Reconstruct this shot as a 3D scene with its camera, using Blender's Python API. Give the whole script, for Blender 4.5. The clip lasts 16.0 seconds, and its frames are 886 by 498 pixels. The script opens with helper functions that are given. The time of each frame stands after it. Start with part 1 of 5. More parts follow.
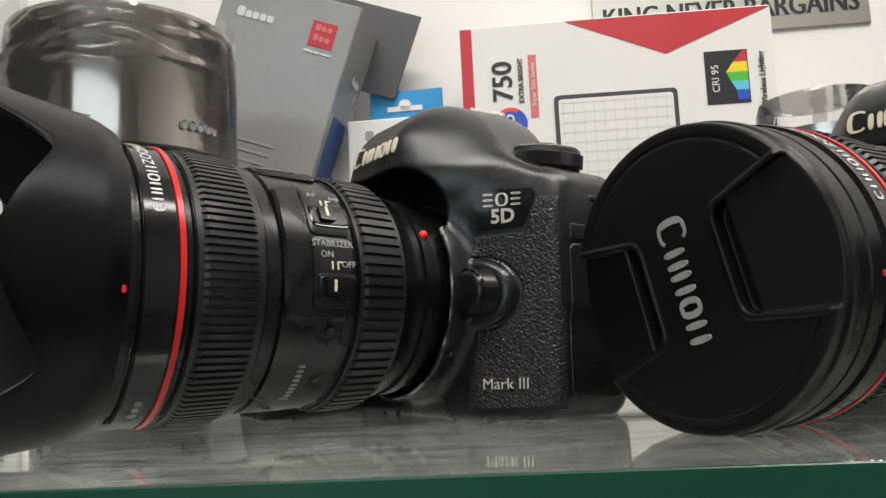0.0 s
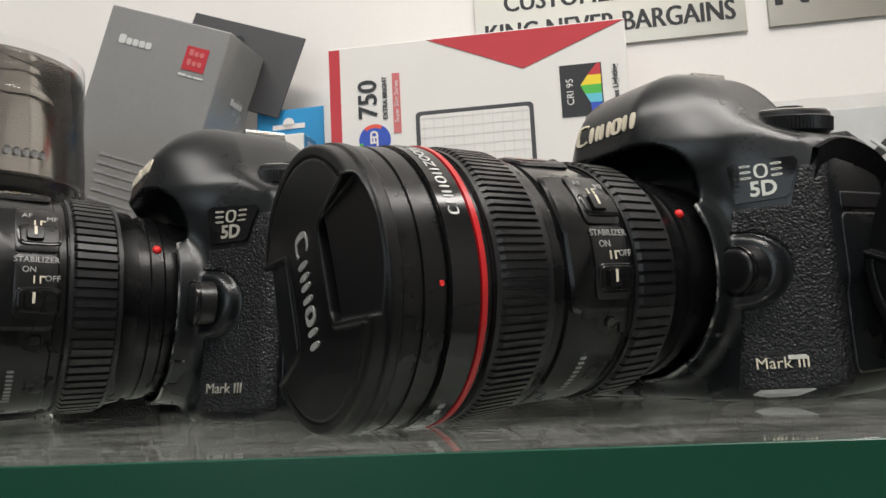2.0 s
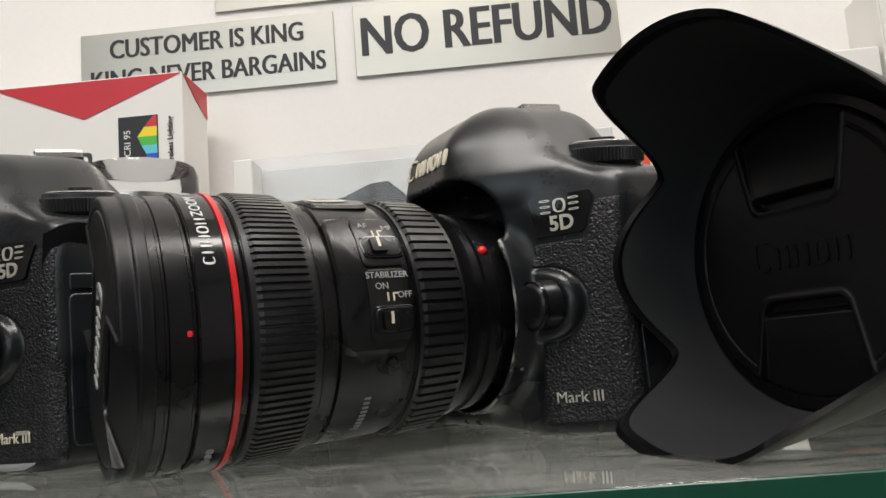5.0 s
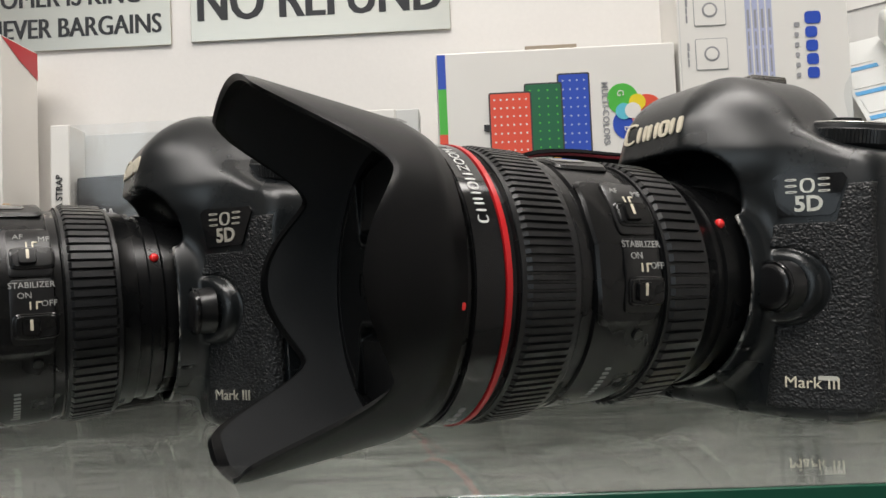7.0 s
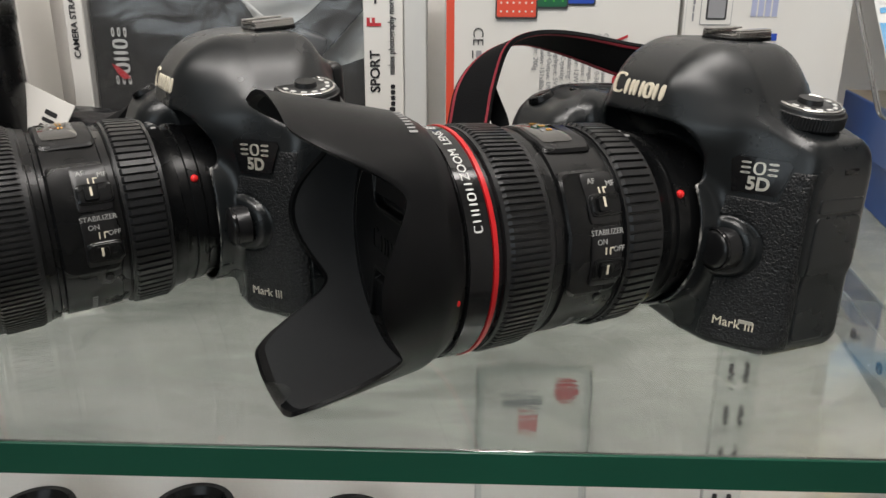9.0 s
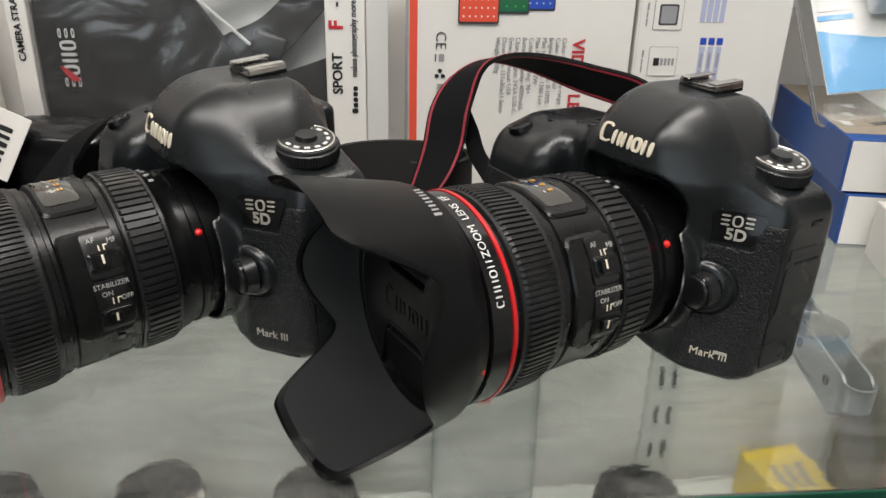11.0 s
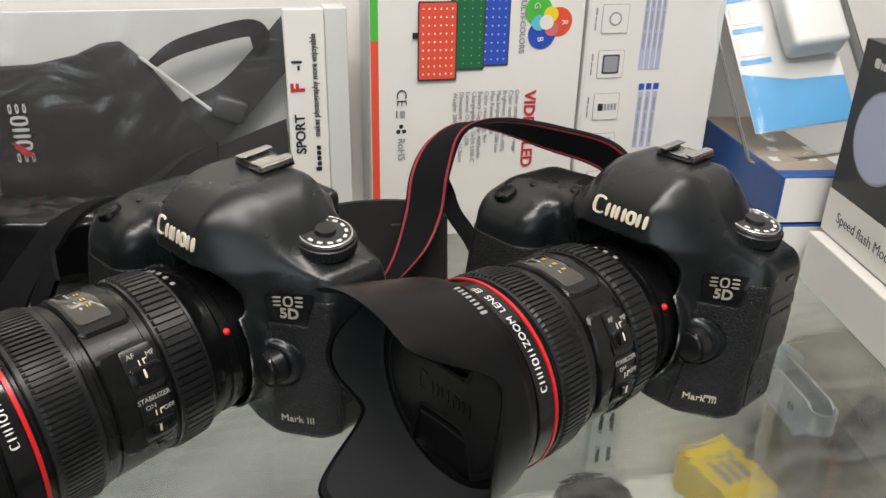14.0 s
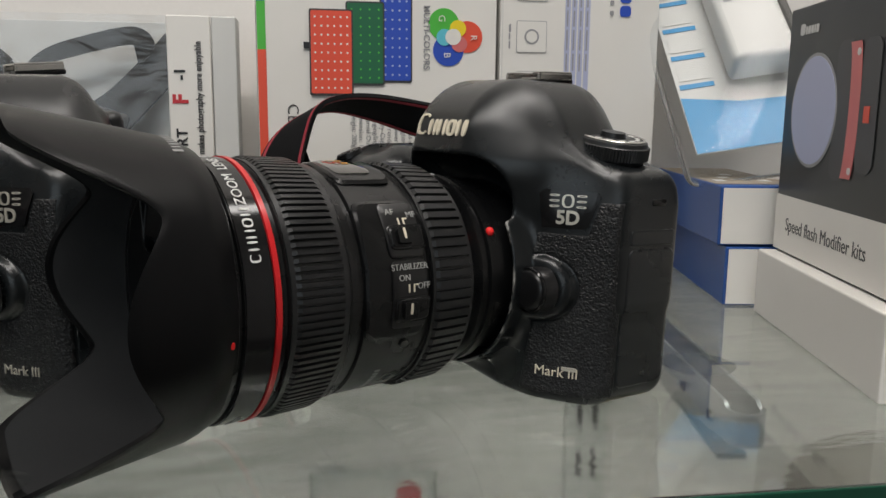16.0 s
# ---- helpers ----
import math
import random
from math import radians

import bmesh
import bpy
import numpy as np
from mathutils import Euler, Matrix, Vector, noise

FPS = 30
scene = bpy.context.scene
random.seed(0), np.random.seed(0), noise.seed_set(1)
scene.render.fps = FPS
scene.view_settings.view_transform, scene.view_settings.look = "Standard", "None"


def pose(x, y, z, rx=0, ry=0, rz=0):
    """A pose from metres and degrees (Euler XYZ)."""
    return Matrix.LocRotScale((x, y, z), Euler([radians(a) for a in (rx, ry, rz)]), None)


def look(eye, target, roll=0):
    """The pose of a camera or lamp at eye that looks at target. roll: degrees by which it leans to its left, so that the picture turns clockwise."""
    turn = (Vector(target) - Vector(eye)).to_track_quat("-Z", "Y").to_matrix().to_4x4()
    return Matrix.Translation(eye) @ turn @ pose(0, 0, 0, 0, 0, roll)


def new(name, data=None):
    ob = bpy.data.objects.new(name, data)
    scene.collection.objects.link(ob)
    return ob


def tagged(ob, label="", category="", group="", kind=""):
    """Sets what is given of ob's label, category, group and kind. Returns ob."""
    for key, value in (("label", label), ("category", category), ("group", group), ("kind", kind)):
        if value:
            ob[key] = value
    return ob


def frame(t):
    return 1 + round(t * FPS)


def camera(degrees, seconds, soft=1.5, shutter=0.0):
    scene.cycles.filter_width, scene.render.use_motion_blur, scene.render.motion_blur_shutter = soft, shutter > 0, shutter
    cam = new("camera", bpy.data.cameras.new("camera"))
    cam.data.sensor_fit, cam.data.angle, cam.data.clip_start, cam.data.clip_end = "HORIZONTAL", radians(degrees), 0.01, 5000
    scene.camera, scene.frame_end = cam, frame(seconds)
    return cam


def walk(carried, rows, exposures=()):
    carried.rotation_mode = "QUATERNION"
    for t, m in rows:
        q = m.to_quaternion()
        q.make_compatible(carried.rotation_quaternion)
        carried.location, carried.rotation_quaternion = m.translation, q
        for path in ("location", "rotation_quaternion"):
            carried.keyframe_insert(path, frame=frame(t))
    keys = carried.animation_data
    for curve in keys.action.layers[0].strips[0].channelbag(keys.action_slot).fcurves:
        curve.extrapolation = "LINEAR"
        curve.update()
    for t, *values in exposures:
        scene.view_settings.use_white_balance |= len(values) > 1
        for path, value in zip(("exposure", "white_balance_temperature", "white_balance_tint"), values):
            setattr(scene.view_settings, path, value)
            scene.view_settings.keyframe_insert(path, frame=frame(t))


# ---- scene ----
cam = camera(57.6, 16.0)
PATH = [
    (0, (0.0488, -0.0706, 0.0275), (-0.1074, 1.9099, 0.2587), -2.76),
    (0.5, (0.0748, -0.0785, 0.0285), (-0.1397, 1.8944, 0.2772), -2.72),
    (1, (0.0947, -0.0820, 0.0266), (-0.1658, 1.8840, 0.2853), -2.76),
    (1.5, (0.1290, -0.0730, 0.0210), (-0.1486, 1.8906, 0.2804), -2.86),
    (2, (0.1694, -0.0743, 0.0205), (-0.1179, 1.8874, 0.2829), -2.90),
    (2.5, (0.2238, -0.0788, 0.0270), (-0.0670, 1.8821, 0.2919), -3.32),
    (3, (0.2650, -0.0802, 0.0288), (-0.0230, 1.8800, 0.3017), -3.59),
    (3.5, (0.3051, -0.0795, 0.0264), (0.0420, 1.8844, 0.2986), -3.92),
    (4, (0.3460, -0.0742, 0.0268), (0.1389, 1.8970, 0.2944), -4.23),
    (4.5, (0.3767, -0.0703, 0.0280), (0.2191, 1.9053, 0.2971), -4.38),
    (5, (0.4045, -0.0671, 0.0280), (0.2984, 1.9115, 0.2995), -4.47),
    (5.2, (0.4129, -0.0668, 0.0279), (0.3295, 1.9130, 0.2987), -4.46),
    (7.3, (0.5285, -0.0899, 0.0593), (0.4684, 1.9092, 0.0489), -1.75),
    (7.5, (0.5324, -0.0912, 0.0689), (0.4780, 1.9057, -0.0291), -1.25),
    (8, (0.5384, -0.1012, 0.1106), (0.4841, 1.8708, -0.2181), -0.40),
    (8.5, (0.5364, -0.1190, 0.1411), (0.4729, 1.8120, -0.3757), -0.03),
    (8.7, (0.5296, -0.1226, 0.1431), (0.4611, 1.7896, -0.4388), 0.17),
    (10.8, (0.4856, -0.1265, 0.2071), (0.6182, 1.6838, -0.6326), 1.34),
    (11, (0.4777, -0.1196, 0.2054), (0.6490, 1.6848, -0.6401), 1.49),
    (11.5, (0.4515, -0.0942, 0.1989), (0.7211, 1.6954, -0.6524), 1.85),
    (12, (0.4325, -0.0803, 0.1984), (0.7995, 1.6928, -0.6510), 2.20),
    (12.5, (0.4270, -0.0951, 0.2110), (0.8669, 1.6699, -0.6205), 2.03),
    (13, (0.4129, -0.0934, 0.2089), (0.8539, 1.6692, -0.6269), 1.34),
    (13.5, (0.4155, -0.0984, 0.2180), (0.8443, 1.6506, -0.6522), 1.08),
    (14, (0.4182, -0.1113, 0.2496), (0.8713, 1.6358, -0.6121), 1.35),
    (14.5, (0.4211, -0.1117, 0.2059), (0.8889, 1.6631, -0.5887), 1.76),
    (15, (0.4758, -0.1219, 0.1887), (0.9192, 1.7239, -0.4410), 1.95),
    (15.5, (0.5250, -0.1162, 0.1331), (0.9040, 1.7943, -0.3212), 1.17),
    (16, (0.5422, -0.1016, 0.1090), (0.8313, 1.8475, -0.2338), 0.50),
]
walk(cam, [(t, look(eye, target, roll)) for t, eye, target, roll in PATH],
     exposures=[(0, 0.02), (2.5, -0.13), (5, -0.12), (8, -0.20), (11, -0.06), (13, -0.02), (14.5, -0.06), (15.2, -0.32), (16, -0.55)])


# ---------------------------------------------------------------- light
world = bpy.data.worlds.new("world")
scene.world = world
world.use_nodes = True
world.node_tree.nodes["Background"].inputs[0].default_value = (1.0, 0.96, 0.9, 1)
world.node_tree.nodes["Background"].inputs[1].default_value = 0.03


def lamp(name, size_x, size_y, watts, m, colour=(1.0, 0.953, 0.91)):
    data = bpy.data.lights.new(name, "AREA")
    data.shape, data.size, data.size_y, data.energy, data.color = "RECTANGLE", size_x, size_y, watts, colour
    ob = new(name, data)
    ob.matrix_world = m
    return ob


# shop ceiling tubes: one row over the customers' side, one row nearer the counter
lamp("ceiling_tube_light", 1.3, 0.16, 17.0, look((0.05, -0.55, 1.32), (0.25, 0.25, 0.0)))
lamp("ceiling_tube_light", 1.3, 0.16, 17.5, look((0.75, -0.10, 1.36), (0.4, 0.3, 0.0)))
# daylight from the shop front, behind the viewer
lamp("shopfront_daylight", 1.9, 1.4, 17, look((-0.1, -2.15, 0.45), (0.2, 0.3, 0.05)), (0.82, 0.93, 1.0))


# ---------------------------------------------------------------- materials
def material(name, colour, rough=0.5, metal=0.0, grain=0.0, grain_scale=300.0, stain=0.0, stain_scale=12.0,
             bump=0.0, bump_scale=900.0, coat=0.0, spec=0.5, transmission=0.0, ior=1.45, rough_var=0.0, alpha=1.0,
             stretch=(1, 1, 1), cells=False, bump_dist=0.0004):
    m = bpy.data.materials.new(name)
    m.use_nodes = True
    nt = m.node_tree
    b = nt.nodes["Principled BSDF"]
    b.inputs["Base Color"].default_value = (*colour, 1)
    b.inputs["Roughness"].default_value = rough
    b.inputs["Metallic"].default_value = metal
    b.inputs["Coat Weight"].default_value = coat
    b.inputs["Coat Roughness"].default_value = 0.08
    b.inputs["Specular IOR Level"].default_value = spec
    b.inputs["Transmission Weight"].default_value = transmission
    b.inputs["IOR"].default_value = ior
    b.inputs["Alpha"].default_value = alpha
    tc = nt.nodes.new("ShaderNodeTexCoord")
    mp = nt.nodes.new("ShaderNodeMapping")
    mp.inputs["Scale"].default_value = stretch
    nt.links.new(tc.outputs["Object"], mp.inputs[0])

    def noise_tex(scale, detail=4):
        n = nt.nodes.new("ShaderNodeTexNoise")
        n.inputs["Scale"].default_value, n.inputs["Detail"].default_value = scale, detail
        nt.links.new(mp.outputs[0], n.inputs["Vector"])
        return n.outputs["Fac"]

    if grain or stain:
        a, c = noise_tex(grain_scale), noise_tex(stain_scale, 6)
        total = nt.nodes.new("ShaderNodeMath")
        total.operation = "MULTIPLY_ADD"
        nt.links.new(a, total.inputs[0])
        total.inputs[1].default_value = grain * 2
        total.inputs[2].default_value = 1 - grain
        total2 = nt.nodes.new("ShaderNodeMath")
        total2.operation = "MULTIPLY_ADD"
        nt.links.new(c, total2.inputs[0])
        total2.inputs[1].default_value = stain * 2
        total2.inputs[2].default_value = 1 - stain
        both = nt.nodes.new("ShaderNodeMath")
        both.operation = "MULTIPLY"
        nt.links.new(total.outputs[0], both.inputs[0])
        nt.links.new(total2.outputs[0], both.inputs[1])
        mix = nt.nodes.new("ShaderNodeVectorMath")
        mix.operation = "SCALE"
        mix.inputs[0].default_value = colour
        nt.links.new(both.outputs[0], mix.inputs["Scale"])
        nt.links.new(mix.outputs[0], b.inputs["Base Color"])
    if rough_var:
        c = noise_tex(stain_scale * 2.3, 5)
        r = nt.nodes.new("ShaderNodeMath")
        r.operation = "MULTIPLY_ADD"
        nt.links.new(c, r.inputs[0])
        r.inputs[1].default_value, r.inputs[2].default_value = rough_var * 2, rough - rough_var
        nt.links.new(r.outputs[0], b.inputs["Roughness"])
    if bump:
        bp = nt.nodes.new("ShaderNodeBump")
        bp.inputs["Strength"].default_value, bp.inputs["Distance"].default_value = bump, bump_dist
        if cells:
            v = nt.nodes.new("ShaderNodeTexVoronoi")
            v.feature = "SMOOTH_F1"
            v.inputs["Scale"].default_value = bump_scale
            v.inputs["Smoothness"].default_value = 0.35
            n = nt.nodes.new("ShaderNodeTexNoise")
            n.inputs["Scale"].default_value = bump_scale * 0.6
            nt.links.new(mp.outputs[0], n.inputs["Vector"])
            add = nt.nodes.new("ShaderNodeVectorMath")
            add.operation = "MULTIPLY_ADD"
            nt.links.new(n.outputs["Color"], add.inputs[0])
            add.inputs[1].default_value = (0.0016,) * 3
            nt.links.new(mp.outputs[0], add.inputs[2])
            nt.links.new(add.outputs[0], v.inputs["Vector"])
            inv = nt.nodes.new("ShaderNodeMath")
            inv.operation = "SUBTRACT"
            inv.inputs[0].default_value = 1.0
            nt.links.new(v.outputs["Distance"], inv.inputs[1])
            nt.links.new(inv.outputs[0], bp.inputs["Height"])
        else:
            nt.links.new(noise_tex(bump_scale, 3), bp.inputs["Height"])
        nt.links.new(bp.outputs[0], b.inputs["Normal"])
    return m


BODY = material("black_magnesium", (0.0080, 0.0095, 0.0104), 0.285, spec=0.52, grain=0.15, grain_scale=2500, stain=0.25, stain_scale=25,
                bump=0.22, bump_scale=5200, rough_var=0.07, bump_dist=0.0001)


def wear_edges(m, bare=(0.30, 0.29, 0.27)):
    """Paint rubbed off along the sharp outer edges, in broken patches."""
    nt = m.node_tree
    b = nt.nodes["Principled BSDF"]
    geo, tc, n, add, ramp, mix = (nt.nodes.new("ShaderNode" + k) for k in ("NewGeometry", "TexCoord", "TexNoise", "Math", "ValToRGB", "MixRGB"))
    n.inputs["Scale"].default_value, n.inputs["Detail"].default_value = 90.0, 6
    nt.links.new(tc.outputs["Object"], n.inputs["Vector"])
    add.operation = "MULTIPLY_ADD"
    nt.links.new(n.outputs["Fac"], add.inputs[0])
    add.inputs[1].default_value = 0.24
    nt.links.new(geo.outputs["Pointiness"], add.inputs[2])
    ramp.color_ramp.elements[0].position, ramp.color_ramp.elements[1].position = 0.695, 0.725
    nt.links.new(add.outputs[0], ramp.inputs[0])
    old = b.inputs["Base Color"].links[0].from_socket
    nt.links.new(ramp.outputs[0], mix.inputs[0])
    nt.links.new(old, mix.inputs[1])
    mix.inputs[2].default_value = (*bare, 1)
    nt.links.new(mix.outputs[0], b.inputs["Base Color"])


wear_edges(BODY)
LEATHER = material("black_rubber_leather", (0.0090, 0.0096, 0.0102), 0.42, spec=0.45, bump=0.9, bump_scale=1050, cells=True, stain=0.2,
                   stain_scale=40, rough_var=0.06, bump_dist=0.0005)
BARREL = material("black_lens_barrel", (0.0032, 0.0034, 0.0037), 0.28, spec=0.36, grain=0.12, grain_scale=2000, stain=0.2, stain_scale=30,
                  bump=0.12, bump_scale=6000, rough_var=0.08, bump_dist=0.0001)
SATIN = material("satin_black_plate", (0.007, 0.007, 0.0075), 0.30, stain=0.2, stain_scale=40, rough_var=0.05)
GLOSS = material("glossy_black", (0.006, 0.006, 0.0065), 0.13, spec=0.42, stain=0.2, stain_scale=40, rough_var=0.04)
RUBBER = material("ribbed_black_rubber", (0.0066, 0.0070, 0.0077), 0.38, spec=0.50, grain=0.3, grain_scale=900, stain=0.35, stain_scale=60,
                  bump=0.3, bump_scale=3000, rough_var=0.1, bump_dist=0.0001)
HOOD = material("matte_black_hood", (0.0022, 0.0024, 0.0028), 0.33, spec=0.17, grain=0.1, grain_scale=3000, stain=0.25, stain_scale=18,
                bump=0.18, bump_scale=5000, rough_var=0.08, bump_dist=0.0001)
FLOCK = material("black_flocking", (0.0280, 0.0290, 0.0300), 0.9, grain=0.2, grain_scale=3000, spec=0.08)
CAP = material("black_cap_plastic", (0.0045, 0.0048, 0.0052), 0.36, spec=0.32, grain=0.15, grain_scale=2500, stain=0.25, stain_scale=30,
               bump=0.25, bump_scale=4500, rough_var=0.08, bump_dist=0.0001)
DIAL = material("knurled_black_dial", (0.014, 0.0148, 0.0155), 0.36, spec=0.5, grain=0.2, grain_scale=900, stain=0.2, stain_scale=60, rough_var=0.06)
RED = material("red_ring_paint", (0.50, 0.012, 0.015), 0.28, stain=0.1, stain_scale=60)
DOT = material("red_index_dot", (0.75, 0.02, 0.02), 0.25, coat=0.5)
CREAM = material("cream_lettering", (0.66, 0.60, 0.47), 0.4, stain=0.12, stain_scale=300)
SILVER = material("silver_lettering", (0.55, 0.52, 0.45), 0.32, metal=0.5, stain=0.15, stain_scale=300)
WHITEPAINT = material("white_marking", (0.62, 0.62, 0.60), 0.5, stain=0.15, stain_scale=400)
SILVERGREY = material("pale_grey_marking", (0.33, 0.33, 0.318), 0.5, stain=0.15, stain_scale=400)
GREYPAINT = material("grey_marking", (0.24, 0.24, 0.235), 0.5, stain=0.3, stain_scale=300)
CHROME = material("worn_chrome", (0.55, 0.54, 0.52), 0.25, metal=1.0, grain=0.15, grain_scale=900, rough_var=0.1)
WINDOW = material("amber_scale_glass", (0.02, 0.018, 0.014), 0.06, coat=0.8)
AMBER = material("amber_marking", (0.55, 0.28, 0.04), 0.4)


# ---------------------------------------------------------------- mesh helpers
def mesh_object(name, mesh, mat, parent=None, label="", smooth=True, m=None):
    ob = new(name, mesh)
    if mat is not None:
        mesh.materials.append(mat)
    if smooth and len(mesh.polygons):
        mesh.polygons.foreach_set("use_smooth", [True] * len(mesh.polygons))
    if parent is not None:
        ob.parent = parent
    if m is not None:
        ob.matrix_basis = m
    if label:
        ob["label"] = label
    return ob


def part(name, bm, mat, parent=None, label="", smooth=False, m=None):
    mesh = bpy.data.meshes.new(name)
    bm.normal_update()
    bm.to_mesh(mesh)
    bm.free()
    return mesh_object(name, mesh, mat, parent, label, smooth, m)


def sharp_smooth(ob, degrees=35):
    """Smooth shading with creases at steep edges."""
    me = ob.data
    me.polygons.foreach_set("use_smooth", [True] * len(me.polygons))
    bm = bmesh.new()
    bm.from_mesh(me)
    for e in bm.edges:
        if len(e.link_faces) == 2 and e.calc_face_angle(0) > radians(degrees):
            e.smooth = False
    bm.to_mesh(me)
    bm.free()
    return ob


def thing(name, m, label, category, group=""):
    ob = new(name)
    ob.empty_display_size = 0.02
    ob.matrix_basis = m
    return tagged(ob, label, category, group)


def grid_mesh(name, verts, rows, cols, closed_rows=False, closed_cols=False):
    """A mesh from a rows x cols sheet of points."""
    faces = []
    for i in range(rows if closed_rows else rows - 1):
        for j in range(cols if closed_cols else cols - 1):
            a, b = i * cols + j, i * cols + (j + 1) % cols
            c, d = ((i + 1) % rows) * cols + (j + 1) % cols, ((i + 1) % rows) * cols + j
            faces.append((a, b, c, d))
    me = bpy.data.meshes.new(name)
    me.from_pydata(verts, [], faces)
    me.update()
    return me


def around(phi, y, r):
    """A point on the barrel: phi in degrees from the top towards the release button's side."""
    return (-r * math.sin(radians(phi)), y, r * math.cos(radians(phi)))


def lathe(name, profile, mat, parent, label="", seg=112, crease=30):
    """A turned solid round the lens axis; profile is a closed run of (y, r)."""
    verts = [around(360 * k / seg, y, max(r, 1e-5)) for y, r in profile for k in range(seg)]
    me = grid_mesh(name, verts, len(profile), seg, False, True)
    ob = mesh_object(name, me, mat, parent, label)
    bm = bmesh.new()
    bm.from_mesh(me)
    bmesh.ops.recalc_face_normals(bm, faces=bm.faces)
    bm.to_mesh(me)
    bm.free()
    return sharp_smooth(ob, crease)


def ribbed_ring(name, y0, y1, r0, r1, ribs, depth, duty, mat, parent, label="", taper=0.0012):
    """A rubber ring with raised ribs along the axis."""
    ks = []
    for k in range(ribs):
        a = 360.0 * k / ribs
        w = 360.0 / ribs
        ks += [(a, 0), (a + w * (1 - duty) * 0.8, 0), (a + w * (1 - duty), 1), (a + w * 0.93, 1)]
    ys = [(y0, -0.004), (y0, 0), (y0 + taper, 0), (y0 + taper * 1.8, 1), (y1 - taper * 1.8, 1), (y1 - taper, 0), (y1, 0), (y1, -0.004)]
    verts = []
    for y, up in ys:
        r = r0 + (r1 - r0) * (y - y0) / (y1 - y0)
        for a, hi in ks:
            verts.append(around(a, y, r + (up if up < 0 else depth * hi * up)))
    ob = mesh_object(name, grid_mesh(name, verts, len(ys), len(ks), False, True), mat, parent, label)
    return sharp_smooth(ob, 38)


def barrel_patch(name, y0, y1, p0, p1, r, thick, mat, parent, label="", round_at=0.25):
    """A raised plate that follows the barrel, with rounded corners in plan and a bevelled rim."""
    verts, faces = [], []
    rings = []
    cy, cp = (y0 + y1) / 2, (p0 + p1) / 2
    hy, hp = (y1 - y0) / 2, (p1 - p0) / 2
    count = 48
    for grow, lift in ((1.0, -0.6), (1.0, 0.55), (0.93, 1.0), (0.5, 1.0), (0.02, 1.0)):
        ring = []
        for k in range(count):
            a = 2 * math.pi * k / count
            c, s = math.cos(a), math.sin(a)
            e = round_at
            u = math.copysign(abs(c) ** e, c)
            v = math.copysign(abs(s) ** e, s)
            ring.append(len(verts))
            verts.append(around(cp + hp * grow * v, cy + hy * grow * u, r + thick * lift))
        rings.append(ring)
    for a, b in zip(rings, rings[1:]):
        for k in range(count):
            faces.append((a[k], a[(k + 1) % count], b[(k + 1) % count], b[k]))
    faces.append(tuple(rings[-1]))
    me = bpy.data.meshes.new(name)
    me.from_pydata(verts, [], faces)
    bm = bmesh.new()
    bm.from_mesh(me)
    bmesh.ops.recalc_face_normals(bm, faces=bm.faces)
    bm.to_mesh(me)
    bm.free()
    return sharp_smooth(mesh_object(name, me, mat, parent, label), 30)


def text_mesh(name, words, size, depth=0.0003, bold=0.0, width=1.0, align="CENTER"):
    cu = bpy.data.curves.new(name, "FONT")
    cu.body, cu.size, cu.extrude, cu.align_x, cu.align_y = words, size, depth, align, "CENTER"
    cu.offset = bold
    cu.resolution_u = 3
    ob = bpy.data.objects.new(name, cu)
    scene.collection.objects.link(ob)
    bpy.context.view_layer.update()
    me = bpy.data.meshes.new_from_object(ob.evaluated_get(bpy.context.evaluated_depsgraph_get()))
    bpy.data.objects.remove(ob)
    bpy.data.curves.remove(cu)
    if width != 1.0:
        me.transform(Matrix.Diagonal((width, 1, 1, 1)))
    me.name = name
    return me


def bend(me, y0, phi0, r, along):
    """Lays a flat mesh on the barrel. along: it reads towards the mount ('axis') or up round the barrel ('ring')."""
    for v in me.vertices:
        x, y, z = v.co
        if along == "axis":
            v.co = around(phi0 - math.degrees(y / r), y0 - x, r + z)
        else:
            v.co = around(phi0 - math.degrees(x / r), y0 + y, r + z)
    me.update()
    return me


def bars_mesh(name, widths, height, gap, depth=0.0003, round_by=0.3):
    """Plain rounded blocks side by side, standing for a word that is not lettered."""
    bm = bmesh.new()
    x = -(sum(widths) + gap * (len(widths) - 1)) / 2
    for k, w in enumerate(widths):
        h = height * (1.0 if k == 0 else 0.74)
        b = bmesh.ops.create_cube(bm, size=1)["verts"]
        bmesh.ops.transform(bm, matrix=Matrix.Translation((x + w / 2, (h - height) / 2, 0)) @ Matrix.Diagonal((w, h, depth * 2, 1)), verts=b)
        upright = [e for e in bm.edges if all(v in b for v in e.verts) and abs(e.verts[0].co.z - e.verts[1].co.z) > depth]
        bmesh.ops.bevel(bm, geom=upright, offset=min(w, h) * round_by, segments=3, affect="EDGES", profile=0.5)
        x += w + gap
    me = bpy.data.meshes.new(name)
    bm.to_mesh(me)
    bm.free()
    return me


